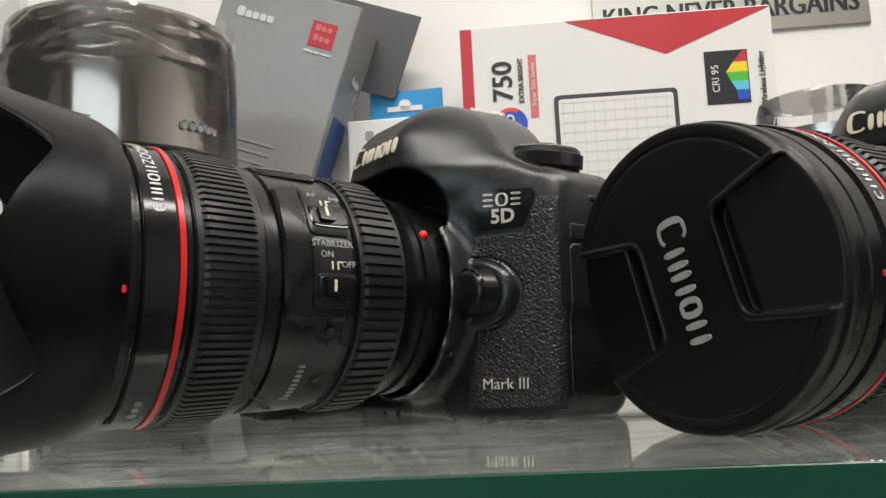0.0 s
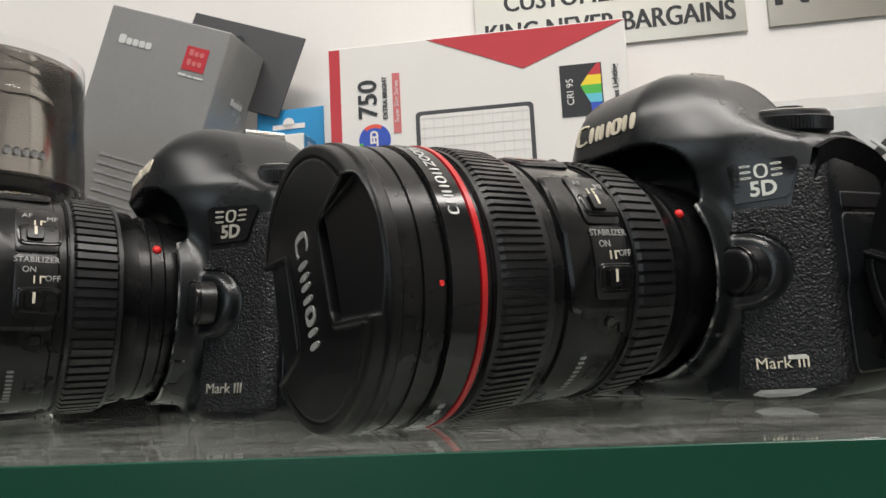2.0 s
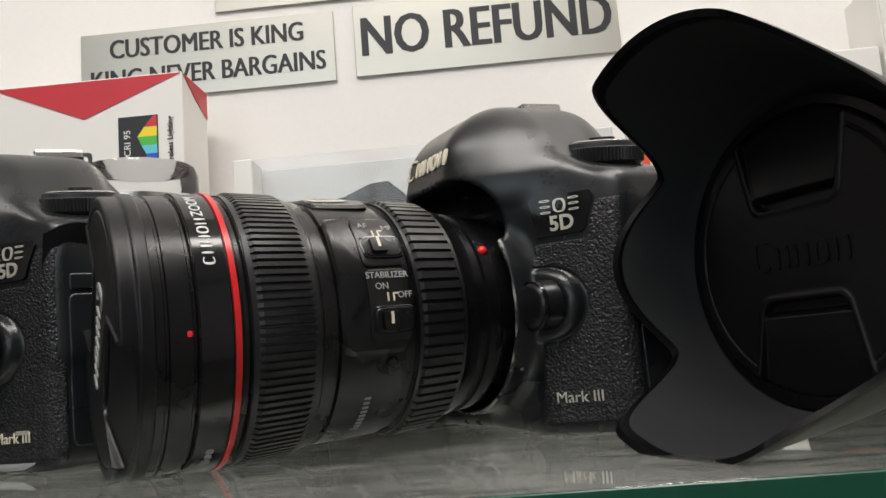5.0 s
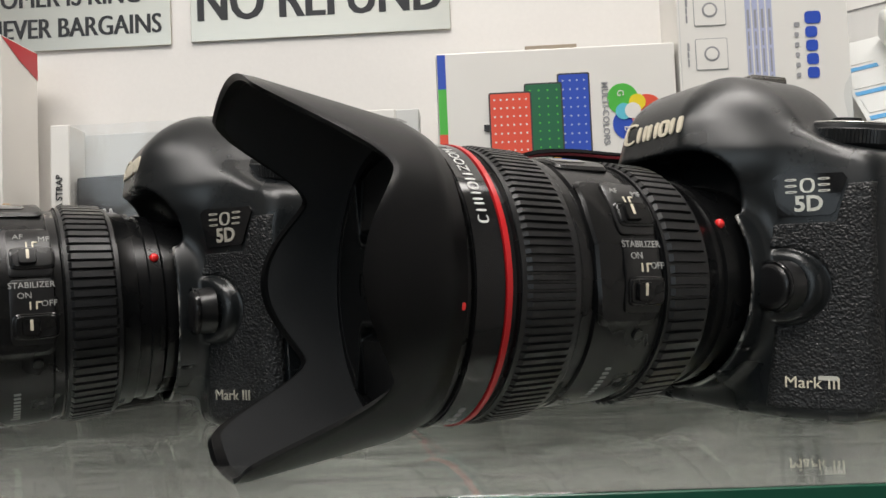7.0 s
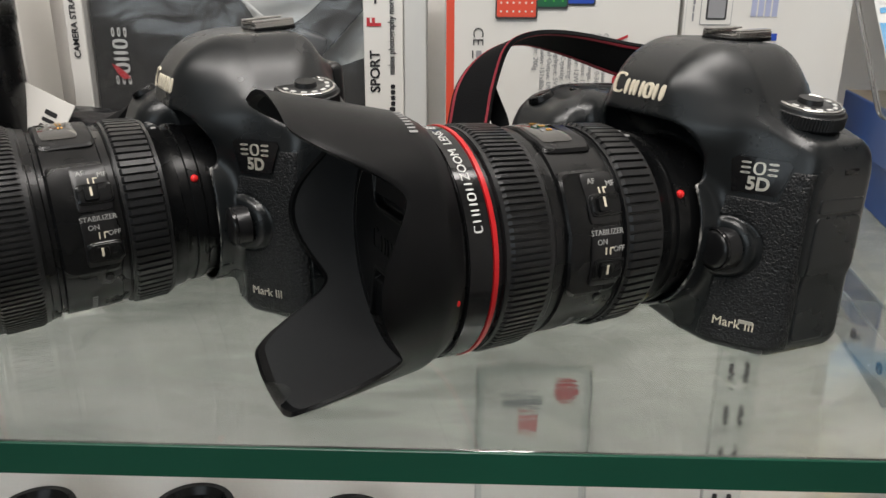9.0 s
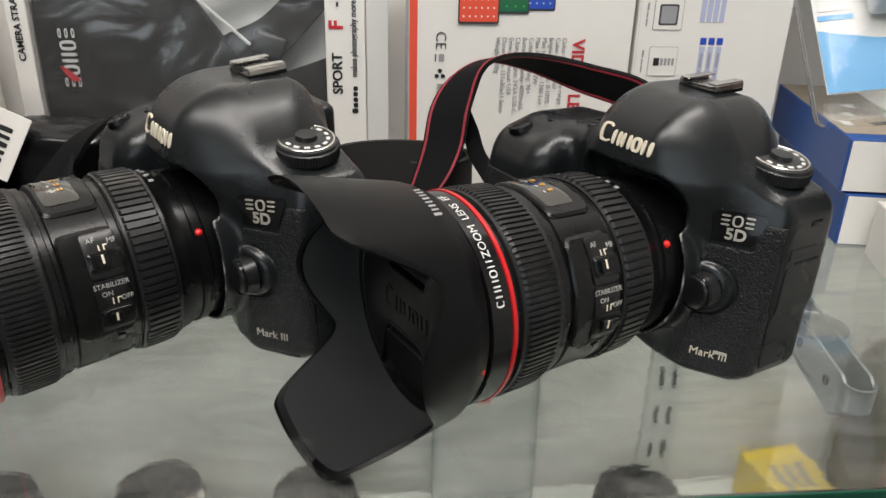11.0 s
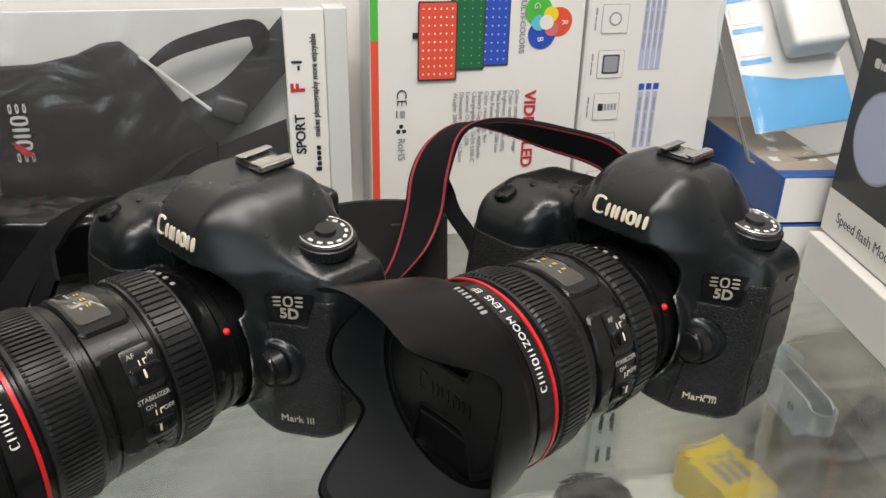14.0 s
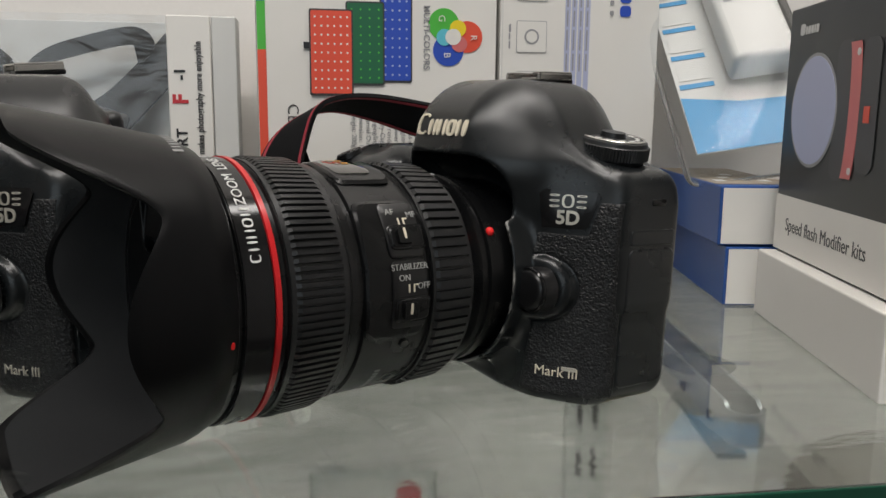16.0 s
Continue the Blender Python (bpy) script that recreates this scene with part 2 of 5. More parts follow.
def mark_mesh(name, forms, widths, height, gap, stroke, depth=0.0003, low=0.74):
    """Plain forms side by side, standing for a maker's mark that is not lettered: c crescent, o loop, i two upright pills, e three level pills."""
    verts, faces = [], []

    def loop(cx, cy, w, h, inset, n=28, a0=0.0, a1=2 * math.pi):
        full = a1 - a0 > 6.2
        base, m = len(verts), n if full else n + 1
        for ins, z in ((0, -depth), (0, depth), (inset, depth), (inset, -depth)):
            for i in range(m):
                a = a0 + (a1 - a0) * i / n
                c, q = math.cos(a), math.sin(a)
                thin = ins * (1.0 if full else 0.35 + 0.65 * math.sin(math.pi * i / n)) * (0.65 if abs(q) > 0.8 else 1.0)
                verts.append((cx + max(w / 2 - thin, 0.0) * math.copysign(abs(c) ** 0.75, c), cy + max(h / 2 - thin, 0.0) * math.copysign(abs(q) ** 0.75, q), z))
        for r in range(4):
            for i in range(n):
                a, b, j = base + r * m, base + ((r + 1) % 4) * m, (i + 1) % m
                faces.append((a + i, a + j, b + j, b + i))

    x = -(sum(widths) + gap * (len(widths) - 1)) / 2
    for k, w in enumerate(widths):
        h = height * (1.0 if k == 0 else low)
        cx, cy = x + w / 2, (h - height) / 2
        form = forms[k]
        if form == "o":
            loop(cx, cy, w, h, stroke)
        elif form == "c":
            loop(cx, cy, w, h, stroke * 1.15, 28, radians(42), radians(318))
        elif form == "i":
            for side in (-1, 1):
                loop(cx + side * (w - stroke * 1.1) / 2, cy, stroke * 1.1, h, stroke * 0.55, 16)
        else:
            for side in (-1, 0, 1):
                loop(cx, cy + side * (h - stroke) / 2, w, stroke, stroke * 0.5, 16)
        x += w + gap
    me = bpy.data.meshes.new(name)
    me.from_pydata(verts, [], faces)
    me.update()
    return me


def rounded_box(sx, sy, sz, bevel=0.001, segments=2):
    bm = bmesh.new()
    bmesh.ops.create_cube(bm, size=1)
    bmesh.ops.scale(bm, vec=(sx, sy, sz), verts=bm.verts)
    if bevel:
        bmesh.ops.bevel(bm, geom=list(bm.edges), offset=bevel, segments=segments, affect="EDGES", profile=0.5)
    return bm


# ---------------------------------------------------------------- smooth solids from distance functions (millimetres)
def blend(a, b, k):
    h = np.clip(0.5 + 0.5 * (b - a) / k, 0, 1)
    return b + (a - b) * h - k * h * (1 - h)


def cut(a, b, k):
    return -blend(-a, b, k)


def box_sd(x, y, z, cx, cy, cz, hx, hy, hz, r):
    qx, qy, qz = np.abs(x - cx) - hx + r, np.abs(y - cy) - hy + r, np.abs(z - cz) - hz + r
    out = np.sqrt(np.maximum(qx, 0) ** 2 + np.maximum(qy, 0) ** 2 + np.maximum(qz, 0) ** 2)
    return out + np.minimum(np.maximum(qx, np.maximum(qy, qz)), 0) - r


def cyl_y(x, y, z, cx, cz, rad, y0, y1, r):
    d = np.sqrt((x - cx) ** 2 + (z - cz) ** 2) - rad + r
    h = np.abs(y - (y0 + y1) / 2) - (y1 - y0) / 2 + r
    return np.sqrt(np.maximum(d, 0) ** 2 + np.maximum(h, 0) ** 2) + np.minimum(np.maximum(d, h), 0) - r


def solid(name, f, lo, hi, step):
    """Meshes the zero level of f with dual cells, pulled onto the surface. Millimetres in, metres out."""
    lo, hi = np.array(lo, float), np.array(hi, float)
    n = np.ceil((hi - lo) / step).astype(int) + 1
    g = np.meshgrid(*[lo[k] + step * np.arange(n[k]) for k in range(3)], indexing="ij")
    v = f(*g)
    shape = tuple(n - 1)
    total, count = np.zeros(shape + (3,)), np.zeros(shape)
    corner = lambda c: v[c[0]:c[0] + shape[0], c[1]:c[1] + shape[1], c[2]:c[2] + shape[2]]
    for d in range(3):
        o1, o2 = [k for k in range(3) if k != d]
        for a in (0, 1):
            for b in (0, 1):
                c0 = [0, 0, 0]
                c0[o1], c0[o2] = a, b
                c1 = list(c0)
                c1[d] = 1
                va, vb = corner(c0), corner(c1)
                m = (va < 0) != (vb < 0)
                t = np.where(m, va / np.where(m, va - vb, 1), 0)
                total[..., d] += np.where(m, t, 0)
                total[..., o1] += np.where(m, a, 0)
                total[..., o2] += np.where(m, b, 0)
                count += m
    on = count > 0
    ids = np.full(shape, -1)
    ids[on] = np.arange(on.sum())
    p = (np.argwhere(on) + total[on] / count[on][:, None]) * step + lo
    for _ in range(3):
        val = f(*p.T)
        e = 0.05
        grad = np.stack([(f(*(p + e * np.eye(3)[k]).T) - f(*(p - e * np.eye(3)[k]).T)) / (2 * e) for k in range(3)], -1)
        move = -(val / np.maximum((grad ** 2).sum(-1), 0.05))[:, None] * grad
        size = np.linalg.norm(move, axis=1, keepdims=True)
        p = p + move * np.minimum(1, 0.6 * step / np.maximum(size, 1e-9))
    quads = []
    neg = v < 0
    for d in range(3):
        o1, o2 = [k for k in range(3) if k != d]
        s0 = [slice(None)] * 3
        s1 = [slice(None)] * 3
        s0[d], s1[d] = slice(0, -1), slice(1, None)
        flip = neg[tuple(s0)] != neg[tuple(s1)]
        idx = np.argwhere(flip)
        ok = np.all((idx[:, [o1, o2]] > 0) & (idx[:, [o1, o2]] < (n - 1)[[o1, o2]]), axis=1)
        idx = idx[ok]
        inside = neg[tuple(idx.T)]
        e1, e2 = np.eye(3, dtype=int)[o1], np.eye(3, dtype=int)[o2]
        q = np.stack([ids[tuple((idx - a * e1 - b * e2).T)] for a, b in ((0, 0), (1, 0), (1, 1), (0, 1))], -1)
        way = inside ^ (d == 1)
        q[~way] = q[~way][:, ::-1]
        quads.append(q)
    quads = np.concatenate(quads)
    me = bpy.data.meshes.new(name)
    me.from_pydata((p / 1000).tolist(), [], quads.tolist())
    me.update()
    return me


# ---------------------------------------------------------------- the SLR camera, about its lens axis at the mount: y ahead, z up, -x the badge side
def over(a, b, k):
    """Smooth intersection."""
    return -blend(-a, -b, k)


def soft(v, k=3.0):
    """max(v, 0) with a rounded corner."""
    return 0.5 * (v + np.sqrt(v * v + k * k))


def front_plane(x, y, z):
    """Front of the badge side: swept back to the side and leaning back above the badge."""
    return (y + 13.2 + 0.65 * soft(-x - 37) + 0.30 * soft(z - 27, 5) + 5.0 * np.clip((x + 20) / 30, 0, 1)) / 1.2


def body_sd(x, y, z):
    """Millimetres. Shell of the camera: swept base block, shoulders, prism, grip and mount housing."""
    plane = front_plane(x, y, z)
    main = box_sd(x, y, z, 10.5, -36.5, -4.2, 72.5, 30.5, 41.6, 9)
    # dial shoulder, rising towards the prism
    deck = box_sd(x, y, z + 0.34 * (-x - 41), -20, -41, 22, 42.5, 23, 25.6, 6)
    s = over(blend(main, deck, 5), plane, 4.5)
    far_deck = box_sd(x, y, z + 0.08 * np.maximum(x - 40, 0), 48, -34, 29.5, 42, 22.0, 18.0, 9)
    s = blend(s, far_deck, 8)
    # prism: narrower to the top and to the front, its face leaning back
    up = np.clip((z - 24) / 50, 0, 1.2)
    slim = (1.0 - 0.42 * up ** 1.6) * (1.0 - 0.44 * np.clip((y + 26) / 34, 0, 1.1) ** 1.2)
    prism = box_sd(x / slim, y + 9.0 * up ** 2.2, z, 0, -25, 50.5, 47, 32.5, 24.0, 20)
    s = blend(s, prism, 13)
    # mount housing with its arch under the prism
    front = cyl_y(x, y, z, 0, 0, 38.6, -40, -3.0, 1.2)
    front = blend(front, box_sd(x, y, z, 0, -22, 18, 34.0, 19.0, 31.5, 15), 3)
    s = blend(s, front, 4.0 + 9.0 * np.clip((z - 32) / 12, 0, 1))
    # lens release pod
    pod = 0.91 * cyl_y(x, y + 0.45 * (-x - 40), z, -39.3, -2.4, 12.0, -36, -12.5, 2.2)
    s = blend(s, pod, 1.0)
    # grip
    gy = y - 0.16 * np.clip(-z, -30, 40)
    grip = box_sd(x, gy, z + 0.30 * np.maximum(y + 14, 0), 72, -18, -0.5, 23, 33, 45.5, 13)
    s = blend(s, grip, 7)
    # recess round the mount, reaching up under the prism
    hole = np.minimum(cyl_y(x, y, z, 0, 0, 37.2, -16, 30, 1.0), box_sd(x, y, z, 0, 7, 16, 31.0, 23.5, 29.0, 14))
    s = cut(s, hole, 1.6)
    # eyepiece block
    eye = box_sd(x, y, z, 0, -56, 46, 24, 11, 15, 6)
    return blend(s, eye, 5)


def leather_sd(x, y, z):
    s = body_sd(x, y, z)
    skin = np.maximum(s - 0.55, -(s + 1.4))
    left = 37.6 - 0.16 * np.maximum(-14 - z, 0)
    low = np.maximum(np.maximum(left + x, -x - 62.5), np.maximum(z - 18.3, -42.0 - z))
    high = np.maximum(np.maximum(54.0 + 0.20 * (z - 20) + x, -x - 62.5), np.maximum(z - 30.5, -20 - z))
    area = np.minimum(low, high)
    area = np.maximum(area, 12.8 - np.sqrt((x + 39.3) ** 2 + (z + 2.4) ** 2))
    area = np.maximum(area, np.maximum(y + 12.0, -34.0 - y))
    return over(skin, area, 0.8)


def terminal_sd(x, y, z):
    s = body_sd(x, y, z)
    skin = np.maximum(s - 0.5, -(s + 1.2))
    upper = box_sd(x, y, z, -66, -47.5, 18.0, 14, 12.0, 3.0, 1.2)
    lower = box_sd(x, y, z, -66, -47.5, -12.2, 14, 12.5, 26.2, 3)
    return np.maximum(skin, np.minimum(upper, lower))


def grip_leather_sd(x, y, z):
    s = body_sd(x, y, z)
    skin = np.maximum(s - 0.55, -(s + 1.4))
    return np.maximum(skin, box_sd(x, y, z, 78, -10, -13, 32, 50, 32, 6))


def cap_sd(x, y, z):
    """A pinch cap, 0 to 9 mm thick, its face towards +y; finger recesses with lipped edges at -x and +x."""
    rad = np.sqrt(x * x + z * z)
    s = cyl_y(x, y, z, 0, 0, 42.6, 0.6, 9.0, 1.2)
    s = np.minimum(s, cyl_y(x, y, z, 0, 0, 43.4, 0.0, 4.0, 0.6))
    s = cut(s, np.maximum(np.abs(rad - 38.6) - 0.35, 8.5 - y), 0.3)
    for side in (-1, 1):
        u = x * side
        wing = 0.95 * (np.abs(z) - 14.5 - 0.22 * (u - 14))
        plan = over(14.0 - u, wing, 4.0)
        lip = np.maximum(np.maximum(np.abs(plan - 0.7) - 0.7, np.abs(y - 8.6) - 0.95), rad - 41.5)
        s = blend(s, lip, 0.7)
        wedge = np.clip((u - 17.0) / 1.8, 0, 1)
        floor_ = (4.8 + wedge * (3.9 - 0.16 * np.maximum(u - 17, 0))) + 0.0012 * z * z - y
        s = cut(s, over(plan, floor_, 0.8), 0.5)
    return s


BODY_MESH = solid("body", body_sd, (-72, -74, -52), (102, 24, 80), 1.0)
LEATHER_MESH = solid("leather_panel", leather_sd, (-68, -40, -48), (-26, -6, 36), 0.7)
TERMINAL_MESH = solid("terminal_cover", terminal_sd, (-72, -64, -44), (-50, -30, 26), 0.7)
GRIPLEATHER_MESH = solid("grip_leather", grip_leather_sd, (40, -66, -50), (102, 28, 24), 1.2)
CAP_MESH = solid("lens_cap", cap_sd, (-46, -2, -46), (46, 12, 46), 0.6)


def switch(parent, y, phi, r):
    """A slide switch sunk in the panel, with its white index line."""
    barrel_patch("switch_rim", y - 0.0069, y + 0.0069, phi - 5.9, phi + 5.9, r - 0.0003, 0.0006, GLOSS, parent, "", 0.35)
    well = barrel_patch("slide_switch", y - 0.0062, y + 0.0062, phi - 4.9, phi + 4.9, r, 0.0006, BARREL, parent, "", 0.35)
    barrel_patch("knob", y - 0.0012, y + 0.0042, phi - 3.6, phi + 3.6, r + 0.0005, 0.0012, BARREL, well, "", 0.3)
    barrel_patch("index_line", y + 0.0009, y + 0.0019, phi - 3.4, phi + 1.6, r + 0.0012, 0.0006, CREAM, well, "white index line", 0.2)
    return well


def barrel_word(parent, words, size, y, phi, r, mat, along="axis", bold=0.0, width=1.0, name="marking"):
    return mesh_object(name, bend(text_mesh(name, words, size, 0.00012, bold, width), y, phi, r, along), mat, parent, "", False)


def barrel_bars(parent, widths, height, gap, y, phi, r, mat, along="axis", name="marking"):
    me = bars_mesh(name, widths, height, gap, 0.00012)
    bm = bmesh.new()
    bm.from_mesh(me)
    bmesh.ops.subdivide_edges(bm, edges=[e for e in bm.edges if e.calc_length() > 0.003], cuts=3)
    bm.to_mesh(me)
    bm.free()
    return mesh_object(name, bend(me, y, phi, r, along), mat, parent, "", False)


def build_lens(camera_body, cap_turn, hooded, logo_mat, girth, reach, sag, swing):
    """The zoom lens with its rings, panel, markings, cap and hood; sag and swing: degrees of play in the mount."""
    end = 0.1106 + reach
    lens = lathe("lens", [(-0.020, 0.030), (-0.020, 0.0335), (0.0005, 0.0340), (0.0015, 0.0352), (0.0058, 0.0355), (0.0062, 0.0345),
                          (0.0100, 0.0348), (0.0104, 0.0362), (0.0155, 0.0372), (0.0160, 0.0376), (0.0345, 0.0384), (0.0350, 0.0378),
                          (0.0380, 0.0380), (0.0386, 0.0388), (0.0600, 0.0394), (0.0606, 0.0384), (0.0622, 0.0384), (0.0628, 0.0398),
                          (0.0655, 0.0400), (0.0660, 0.0404), (0.0870, 0.0412), (0.0876, 0.0404), (0.0888, 0.0404), (0.0894, 0.0414),
                          (0.0900, 0.0414), (0.0934, 0.0414), (0.1012, 0.0416), (0.1016, 0.0406), (0.1024, 0.0406), (0.1028, 0.0414),
                          (0.1086, 0.0414), (0.1089, 0.0408), (0.1096, 0.0408), (0.1099, 0.0413), (end, 0.0413), (end, 0.0388), (0.1020, 0.0370), (0.1015, 0.0)], BARREL, camera_body)
    lens.matrix_basis = pose(0, 0, 0, -sag, 0, swing) @ Matrix.Diagonal((girth, 1, girth, 1))
    ribbed_ring("focus_ring", 0.0165, 0.0340, 0.0384, 0.0392, 74, 0.0011, 0.72, RUBBER, lens, "ribbed black rubber ring")
    ribbed_ring("zoom_ring", 0.0668, 0.0866, 0.0408, 0.0416, 112, 0.0010, 0.62, RUBBER, lens, "finely ribbed black rubber ring", 0.0016)
    lathe("red_ring", [(0.0900, 0.0413), (0.0901, 0.0424), (0.0917, 0.0424), (0.0918, 0.0413)], RED, lens, "thin red painted ring")
    lathe("name_band", [(0.0922, 0.0413), (0.0923, 0.0421), (0.1008, 0.0421), (0.1010, 0.0413)], GLOSS, lens, "glossy black band with white lettering")
    # text round the band
    mark = mark_mesh("brand_marking", "ciioi", [0.0027, 0.0028, 0.0027, 0.0029, 0.0027], 0.0033, 0.0008, 0.0006, 0.00012, 1.0)
    mesh_object("brand_marking", bend(mark, 0.0968, 57.5, 0.0422, "ring"), WHITEPAINT, lens, "", False)
    barrel_word(lens, "ZOOM", 0.0046, 0.0968, 35, 0.0422, WHITEPAINT, "ring", name="lettering")
    barrel_word(lens, "LENS", 0.0046, 0.0968, 15, 0.0422, WHITEPAINT, "ring", name="lettering")
    barrel_word(lens, "EF", 0.0046, 0.0968, 1, 0.0422, WHITEPAINT, "ring", name="lettering")
    barrel_bars(lens, [0.0024] * 3, 0.0028, 0.0008, 0.0968, 150, 0.0422, GREYPAINT, "ring")
    # switch panel
    panel = barrel_patch("switch_panel", 0.0375, 0.0602, 42.5, 109, 0.0390, 0.0018, BARREL, lens, "black switch panel with white markings", 0.22)
    barrel_patch("switch_plate", 0.0380, 0.0512, 45.5, 71.5, 0.0409, 0.0004, SATIN, panel, "", 0.18)
    barrel_patch("switch_plate", 0.0380, 0.0512, 73, 103, 0.0409, 0.0004, SATIN, panel, "", 0.18)
    rp = 0.0414
    switch(panel, 0.0438, 62.5, rp)
    switch(panel, 0.0438, 94.5, rp)
    barrel_word(panel, "AF", 0.0030, 0.0476, 50.4, rp, SILVERGREY, name="lettering")
    barrel_word(panel, "MF", 0.0030, 0.0398, 52.2, rp, SILVERGREY, name="lettering")
    barrel_word(panel, "STABILIZER", 0.0028, 0.0446, 75.9, rp, SILVERGREY, name="lettering")
    barrel_word(panel, "ON", 0.0028, 0.0468, 80.6, rp, SILVERGREY, name="lettering")
    barrel_word(panel, "OFF", 0.0028, 0.0396, 84.6, rp, SILVERGREY, name="lettering")
    for p in (55.4, 85.2):
        barrel_patch("tick", 0.0450, 0.0455, p - 1.8, p + 1.8, rp, 0.0002, CREAM, panel, "", 0.2)
        barrel_patch("tick", 0.0431, 0.0436, p - 1.4, p + 1.8, rp, 0.0002, CREAM, panel, "", 0.2)
        barrel_patch("tick", 0.0418, 0.0436, p - 1.8, p - 1.1, rp, 0.0002, CREAM, panel, "", 0.2)
    screw = barrel_patch("screw", 0.0418, 0.0450, 111.5, 116.1, 0.0391, 0.0006, SATIN, lens, "small dark screw", 1.0)
    barrel_bars(lens, [0.0010] * 9, 0.0030, 0.0009, 0.0500, 142, 0.0392, GREYPAINT, "ring", "brand_marking")
    # distance window on top
    win = barrel_patch("distance_window", 0.0385, 0.0602, -27, 30, 0.0388, 0.0016, BARREL, lens, "", 0.2)
    glass = barrel_patch("window_pane", 0.0440, 0.0580, -20, 22, 0.0402, 0.0004, WINDOW, win, "dark glossy window with amber scale", 0.18)
    for k, p in enumerate((-9, 0, 7.5)):
        for dy in (0.0, 0.0013):
            barrel_patch("scale_mark", 0.0482 + dy, 0.0490 + dy, p, p + 3.2 - k * 0.4, 0.0407, 0.0001, AMBER, glass, "amber scale mark", 0.3)
        barrel_patch("scale_mark", 0.0522, 0.0532, p + 1, p + 3.4, 0.0407, 0.0001, SILVERGREY, glass, "pale scale mark", 0.3)
    barrel_patch("scale_mark", 0.0522, 0.0530, -14, -8, 0.0407, 0.0001, GREYPAINT, glass, "", 0.3)
    for k in range(5):
        barrel_patch("focal_mark", 0.0118, 0.0140, -26 + 9 * k, -23 + 9 * k, 0.0368, 0.0002, GREYPAINT, lens, "", 0.3)
    # red mount index
    dot = bmesh.new()
    bmesh.ops.create_uvsphere(dot, u_segments=16, v_segments=8, radius=0.0017)
    bmesh.ops.transform(dot, matrix=Matrix.Translation(around(60, 0.0036, 0.0353)), verts=dot.verts)
    part("index_dot", dot, DOT, lens, "round red index dot", True)
    if not hooded:
        barrel_patch("hood_index", 0.1029, 0.1043, 93, 95.2, 0.0413, 0.0004, DOT, lens, "small red index mark", 0.6)
    # cap, with a plain mark in place of its script
    turn = pose(0, 0.1040 if hooded else 0.1092 + reach, 0, 0, cap_turn, 0)
    if hooded:
        turn = turn @ Matrix.Diagonal((0.9, 0.9, 0.9, 1))
    else:
        turn = turn @ Matrix.Diagonal((0.965, 1, 0.965, 1))
    cap = mesh_object("lens_cap", CAP_MESH, None, lens, "black pinch lens cap with a plain embossed mark", True, turn)
    mark = mark_mesh("brand_marking", "ciioi", [0.0078, 0.0056, 0.0060, 0.0058, 0.0060], 0.0098, 0.0011, 0.0018, 0.00035)
    mark.transform(Matrix.Translation((0, 0.0091, 0)) @ Matrix.Rotation(radians(90), 4, "Z") @ Matrix.Rotation(radians(90), 4, "Y"))
    mesh_object("brand_marking", mark, logo_mat, cap, "", False)
    if hooded:
        build_hood(lens).matrix_basis = lens.matrix_basis.inverted()
    return lens


def hood_reach(phi):
    """Length of the petal hood along its rim: long above and below, short lobes at the sides, notches between."""
    a = radians(phi)
    fold = math.degrees(math.acos(min(1.0, abs(math.cos(a)))))
    if fold < 57:
        t = min(1.0, (57 - fold) / 30)
        return 0.0195 + 0.0342 * t * t * (3 - 2 * t) * (1 - 0.05 * (fold / 57) ** 2)
    t = (fold - 57) / 33
    return 0.0195 + 0.0120 * math.sin(t * math.pi / 2) ** 1.3


def build_hood(lens):
    seg, steps = 180, 14
    verts = []
    runs = [("out", k / steps) for k in range(steps + 1)] + [("in", 1 - k / steps) for k in range(steps + 1)]
    for side, s in runs:
        for k in range(seg):
            phi = 360 * k / seg
            reach = hood_reach(phi)
            y = 0.1042 + s * (reach - (0.0009 if side == "in" and s == 1 else 0.0))
            far = y - 0.1042
            r = 0.0452 + 0.0030 * min(1, far / 0.006) + 0.0090 * max(0, far - 0.006) / 0.05
            if side == "in":
                r = r - 0.0019 if s > 0 else 0.0410
            elif s == 1:
                r -= 0.0004
            verts.append(around(phi, y, r))
    me = grid_mesh("lens_hood", verts, len(runs), seg, True, True)
    hood = mesh_object("lens_hood", me, HOOD, lens, "matte black petal lens hood")
    me.materials.append(FLOCK)
    inner = (steps + 2) * seg
    for f in me.polygons:
        f.material_index = 1 if min(f.vertices) >= inner else 0
    bm = bmesh.new()
    bm.from_mesh(me)
    bmesh.ops.recalc_face_normals(bm, faces=bm.faces)
    bm.to_mesh(me)
    bm.free()
    sharp_smooth(hood, 50)
    # maker's mark on top: a swash and short bars
    barrel_bars(hood, [0.0014, 0.0010, 0.0011, 0.0010, 0.0012, 0.0010, 0.0010, 0.0011], 0.0040, 0.0012, 0.1125, 14, 0.0487, GREYPAINT, "ring", "brand_marking")
    barrel_patch("hood_index", 0.1050, 0.1062, 99, 101.6, 0.0456, 0.0006, DOT, hood, "small red index mark", 0.6)
    return hood


